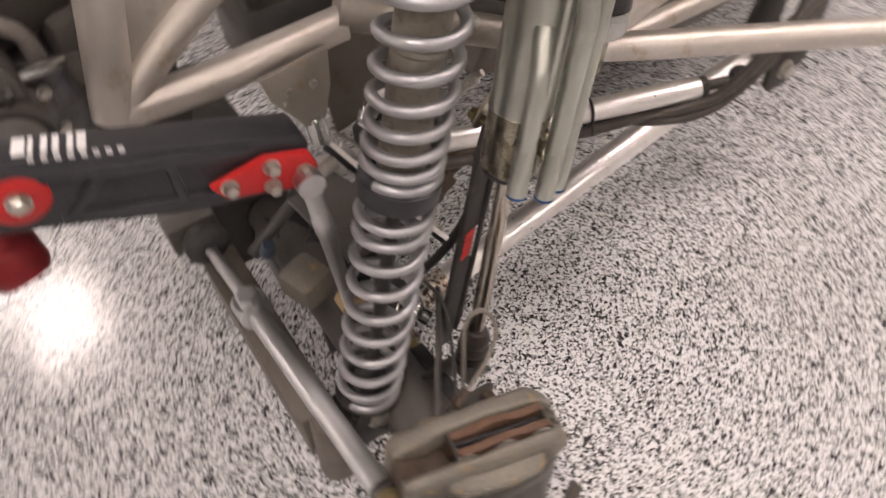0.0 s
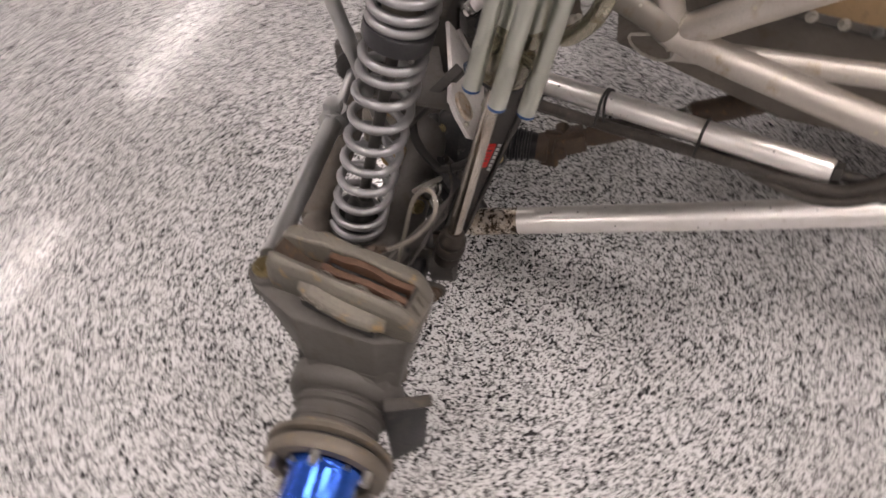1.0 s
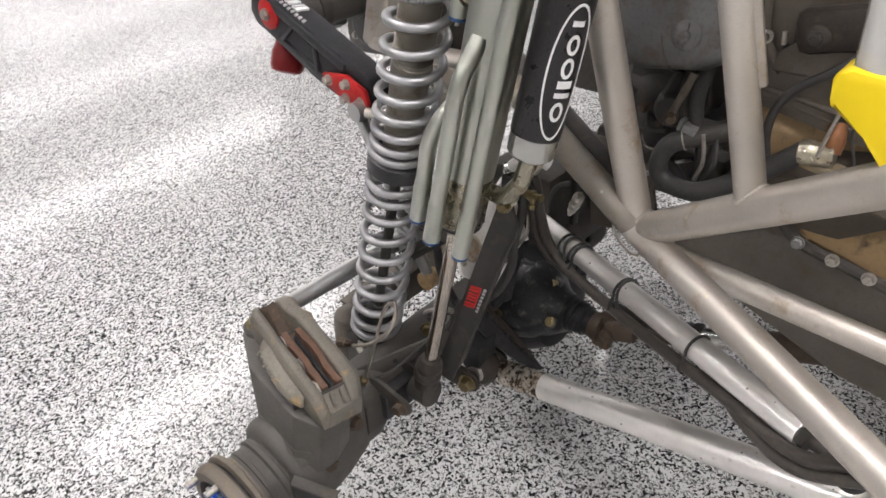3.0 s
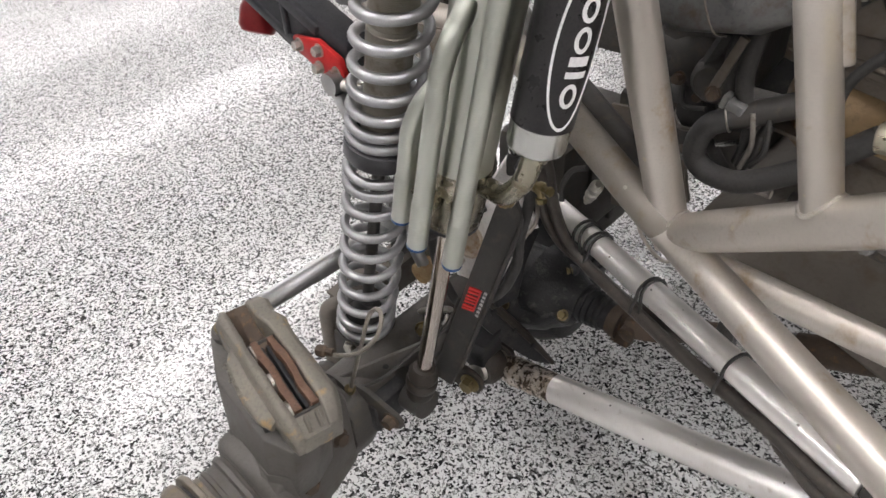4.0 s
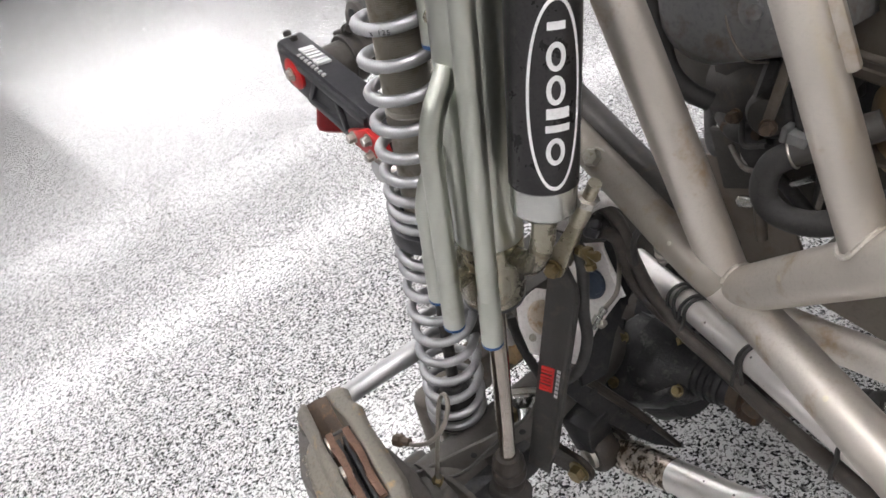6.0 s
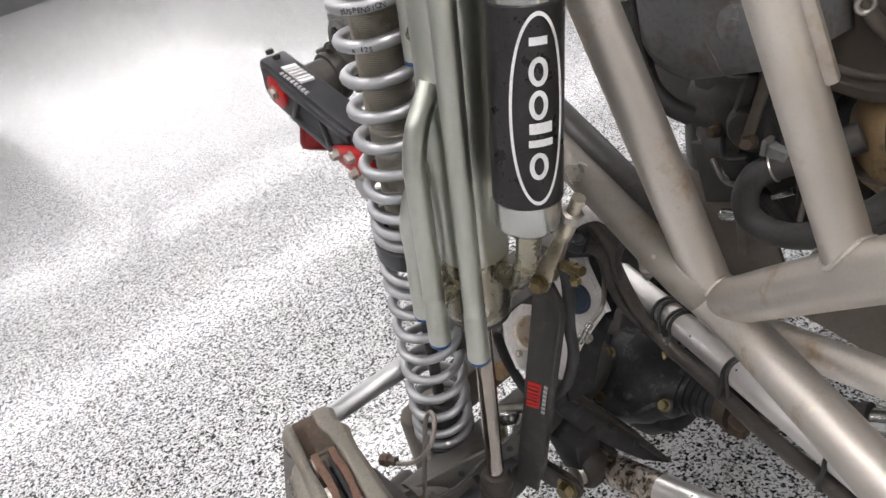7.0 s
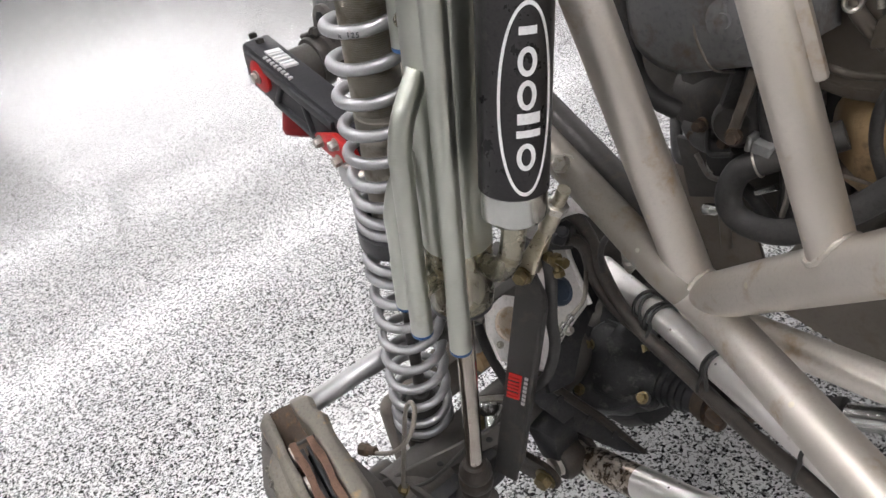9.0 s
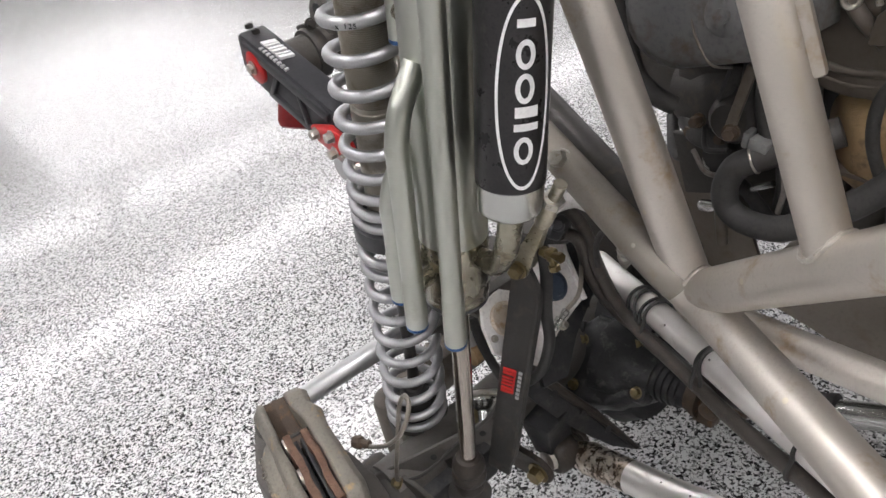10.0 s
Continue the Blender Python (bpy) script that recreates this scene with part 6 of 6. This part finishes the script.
    part("case_flange", beam(B(), (0.51, 0.246, 0.545), (0.98, 0.29, 0.535), 0.012, 0.02, (0, 0, 1), 0.003), dark_steel, tc)
    tr = thing("gearbox", (0.60, 0.3, 0.5), "tan stained cast gearbox housing", "gearbox")
    part("case", turned(B(), (0.495, 0.235, 0.650), (0.75, 0.65, -0.03), [(0, 0.006), (0.005, 0.034), (0.016, 0.045), (0.05, 0.052), (0.10, 0.062), (0.15, 0.08), (0.16, 0.08)], 34), gearbox_tan, tr)
    part("rear_case", block(B(), (0.66, 0.30, 0.595), (0.26, 0.14, 0.12), (1, 0.1, 0.05), (-0.1, 1, 0), 0.025), panel_grey, tr)
    sump = [(0.555, 0.566), (0.60, 0.553), (0.72, 0.536), (0.95, 0.505), (0.95, 0.64), (0.575, 0.64), (0.545, 0.60)]
    part("sump", loft(B(), [[(x, 0.205 + 0.05 * (x < 0.6), zz) for x, zz in sump], [(x, 0.40, zz) for x, zz in sump]], 0.012), gearbox_tan, tr, "tan stained gearbox sump")
    edge = [(0.548, 0.243, 0.563), (0.60, 0.206, 0.550), (0.72, 0.198, 0.533), (0.95, 0.198, 0.502)]
    part("sump_flange", sweep(B(), edge, 0.007, 8), cast_dark, tr, "dark greasy sump flange")
    for k in range(7):
        u = k / 6 * 2.0
        a, b = edge[1 + int(min(u, 1.999))], edge[2 + int(min(u, 1.999))]
        part("flange_bolt", hexbolt(B(), lerp(a, b, u % 1) + V((0, -0.006, 0.004)), (0, -1, 0.1), 0.006, 0.006), bolt_steel if k % 3 else grey_clip, tr)
    part("outlet", turned(B(), (0.612, 0.199, 0.668), (-1, 0.0, -0.12), [(0, 0.010), (0.002, 0.0125), (0.022, 0.0125), (0.024, 0.0138), (0.034, 0.0138), (0.036, 0.010)], 24), pale_zinc, tr, "dull silver hose outlet")
    part("outlet_pipe", sweep(B(), smooth_path([(0.606, 0.200, 0.670), (0.606, 0.206, 0.684), (0.602, 0.216, 0.692)], 6), 0.010, 18), copper_orange, tr, "orange stained pipe")
    part("outlet_flange", block(B(), (0.60, 0.206, 0.650), (0.045, 0.02, 0.012), (1, 0, -0.15), (0, 1, 0), 0.002), caliper_tan, tr)
    hs = thing("coolant_hose", (0.45, 0.18, 0.58), "black rubber hose in a U bend", "hose")
    part("hose", sweep(B(), smooth_path([(0.462, 0.19, 0.651), (0.452, 0.184, 0.646), (0.439, 0.18, 0.638), (0.430, 0.178, 0.618), (0.432, 0.178, 0.598), (0.45, 0.18, 0.586), (0.484, 0.18, 0.590), (0.53, 0.188, 0.618), (0.558, 0.196, 0.643), (0.580, 0.199, 0.664)], 8), 0.0115, 18), rubber, hs)
    part("hose_clamp", ring_about(B(), (0.4535, 0.185, 0.6468), (0.8, 0.3, 0.3), 0.0124, 0.001, 22, 6), bolt_steel, hs)
    part("pipe", sweep(B(), [(0.456, 0.187, 0.648), (0.510, 0.215, 0.668)], 0.0125, 18), dark_steel, hs)
    th = thing("air_hose", (0.56, 0.2, 0.68), "thin black hose in a loop", "hose")
    part("hose", sweep(B(), smooth_path([(0.630, 0.205, 0.800), (0.612, 0.20, 0.777), (0.590, 0.19, 0.757), (0.563, 0.19, 0.735), (0.545, 0.19, 0.708), (0.541, 0.192, 0.675), (0.546, 0.20, 0.640)], 8), 0.0048, 14), rubber, th)
    mt = thing("engine_mount", (0.57, 0.2, 0.78), "dirty black rubber engine mount in front of the panel", "engine mount")
    part("mount_body", block(B(), (0.578, 0.212, 0.792), (0.075, 0.028, 0.046), (1, 0, 0.25), (0, 1, 0), 0.012), boot_rubber, mt)
    part("mount_ear", turned(B(), (0.566, 0.200, 0.785), (0.1, -1, 0), [(0, 0.013), (0.005, 0.012), (0.007, 0.009), (0.007, 0.004)], 22), boot_rubber, mt)
    part("mount_nut", hexbolt(B(), (0.566, 0.194, 0.785), (0.1, -1, 0), 0.006, 0.006), dark_steel, mt)
    part("mount_stud", sweep(B(), [(0.5335, 0.205, 0.770), (0.532, 0.205, 0.783)], 0.0024, 12), bolt_steel, mt, "shiny stud")
    part("mount_foot", slab(B(), [(-0.055, 0.0), (0.045, 0.0), (0.035, 0.03), (-0.02, 0.045), (-0.05, 0.02)], (0.58, 0.214, 0.742), (1, 0, 0.05), (0, 0.1, 1), 0.006, 0.002), panel_grey, mt, "grey steel mount foot")
    pn = thing("firewall_panel", (0.56, 0.23, 0.71), "creased grey sheet metal panel with an eyelet", "panel")
    part("sheet", slab(B(), [(0.478, 0.702), (0.54, 0.690), (0.60, 0.68), (0.72, 0.66), (0.74, 0.98), (0.478, 0.98)], (0, 0.226, 0), (1, 0, 0), (0, 0, 1), 0.004, 0.001), panel_grey, pn)
    part("shelf", slab(B(), [(0.49, 0.215), (0.72, 0.215), (0.72, 0.42), (0.49, 0.42)], (0, 0, 0.705), (1, 0, -0.15), (0, 1, 0), 0.004, 0.001), panel_grey, pn)
    for dz, y, r in ((0.0, 0.2235, 0.004), (-0.011, 0.2245, 0.003), (-0.019, 0.225, 0.0022)):
        part("crease", sweep(B(), smooth_path([(0.48, y, 0.722 + dz), (0.509, y, 0.714 + dz), (0.54, y, 0.713 + dz), (0.62, y, 0.70 + dz), (0.72, y, 0.685 + dz)], 4), r, 12), panel_grey, pn)
    for x, zz in ((0.520, 0.748), (0.490, 0.744), (0.533, 0.728)):
        part("rivet", turned(B(), (x, 0.2245, zz), (0, -1, 0), [(0, 0.003), (0.0015, 0.0025), (0.002, 0.001)], 10), dark_steel, pn)
    part("corner_fold", sweep(B(), smooth_path([(0.502, 0.215, 0.90), (0.505, 0.216, 0.80), (0.512, 0.217, 0.765), (0.535, 0.218, 0.738)], 5), 0.006, 12), panel_grey, pn)
    part("eyelet", ring_about(B(), (0.512, 0.212, 0.772), (0.85, -1, 0.1), 0.0058, 0.0022, 24, 8), bolt_steel, pn, "silver ring")
    part("grommet", turned(B(), (0.532, 0.2225, 0.762), (0, -1, 0), [(0, 0.004), (0.002, 0.004)], 14), rubber, pn)
    # unseen tub and stands, added to keep lamp light off the floor
    bd = thing("unseen_buggy_body", (1.8, 0.95, 0.0), "unseen dark buggy tub on stands, added to shade the floor", "vehicle body")
    hull = lambda x, y0, y1, z0, z1: [(x, y0 + 0.10, z0), (x, y1 - 0.10, z0), (x, y1, z0 + 0.14), (x, y1 - 0.06, z1), (x, y0 + 0.06, z1), (x, y0, z0 + 0.14)]
    part("tub", loft(B(), [hull(1.2, 0.42, 1.48, 0.52, 1.08), hull(1.45, 0.40, 1.50, 0.50, 1.20), hull(2.1, 0.40, 1.50, 0.50, 1.20), hull(2.4, 0.48, 1.42, 0.58, 1.12)], 0.02), case_brown, bd)
    for y in (0.5, 1.4):
        part("stand", sweep(B(), [(2.1, y, 0.0), (2.1, y, 0.02), (2.1, y, 0.021), (2.1, y, 0.52)], [0.12, 0.12, 0.05, 0.035], 20), dark_steel, bd)
    st = thing("silver_strut", (0.66, -0.01, 0.8), "bright silver tube with a yellow plastic clamp", "strut")
    a, b = V((0.664, 0.0, 0.815)), V((0.654, 0.0, 1.06))
    part("tube", sweep(B(), [a, b], 0.0175, 26), cap_bright, st)
    part("yellow_clamp", slab(B(), [(-0.024, 0.0), (-0.026, 0.024), (-0.014, 0.03), (0.03, 0.026), (0.05, 0.01), (0.055, -0.05), (0.045, -0.075), (0.03, -0.045), (0.008, -0.012)], (0.664, 0.022, 0.807), (1, 0, 0), (0, 0, 1), 0.044, 0.005), yellow_paint, st, "bright yellow clamp")
    part("wire", sweep(B(), [(0.625, 0.12, 0.77), (0.612, 0.12, 0.70)], 0.002, 8), bolt_steel, st)
    part("cable", sweep(B(), smooth_path([(0.64, 0.12, 0.76), (0.636, 0.12, 0.73), (0.645, 0.12, 0.70), (0.65, 0.12, 0.67)], 6), 0.0016, 8), rubber, st)


gearbox_tan = surface("gearbox_tan", (0.31, 0.215, 0.115), (0.25, 0.17, 0.09), (0.09, 0.066, 0.044), 0.5, 0.15, 12, 200, 0.25, (0.56, 0.72))
grey_clip = surface("grey_clip", (0.19, 0.19, 0.185), (0.16, 0.16, 0.155), (0.15, 0.13, 0.1), 0.5, 0.0, 40, 200, 0.05)
copper_orange = surface("copper_orange", (0.22, 0.09, 0.035), (0.17, 0.075, 0.035), None, 0.5, 0.3, 40, 200, 0.1)
cap_bright = surface("cap_bright", (0.78, 0.77, 0.75), (0.72, 0.71, 0.69), None, 0.25, 0.7, 8, 300, 0.0, mottle=0.03)
engine_bay()
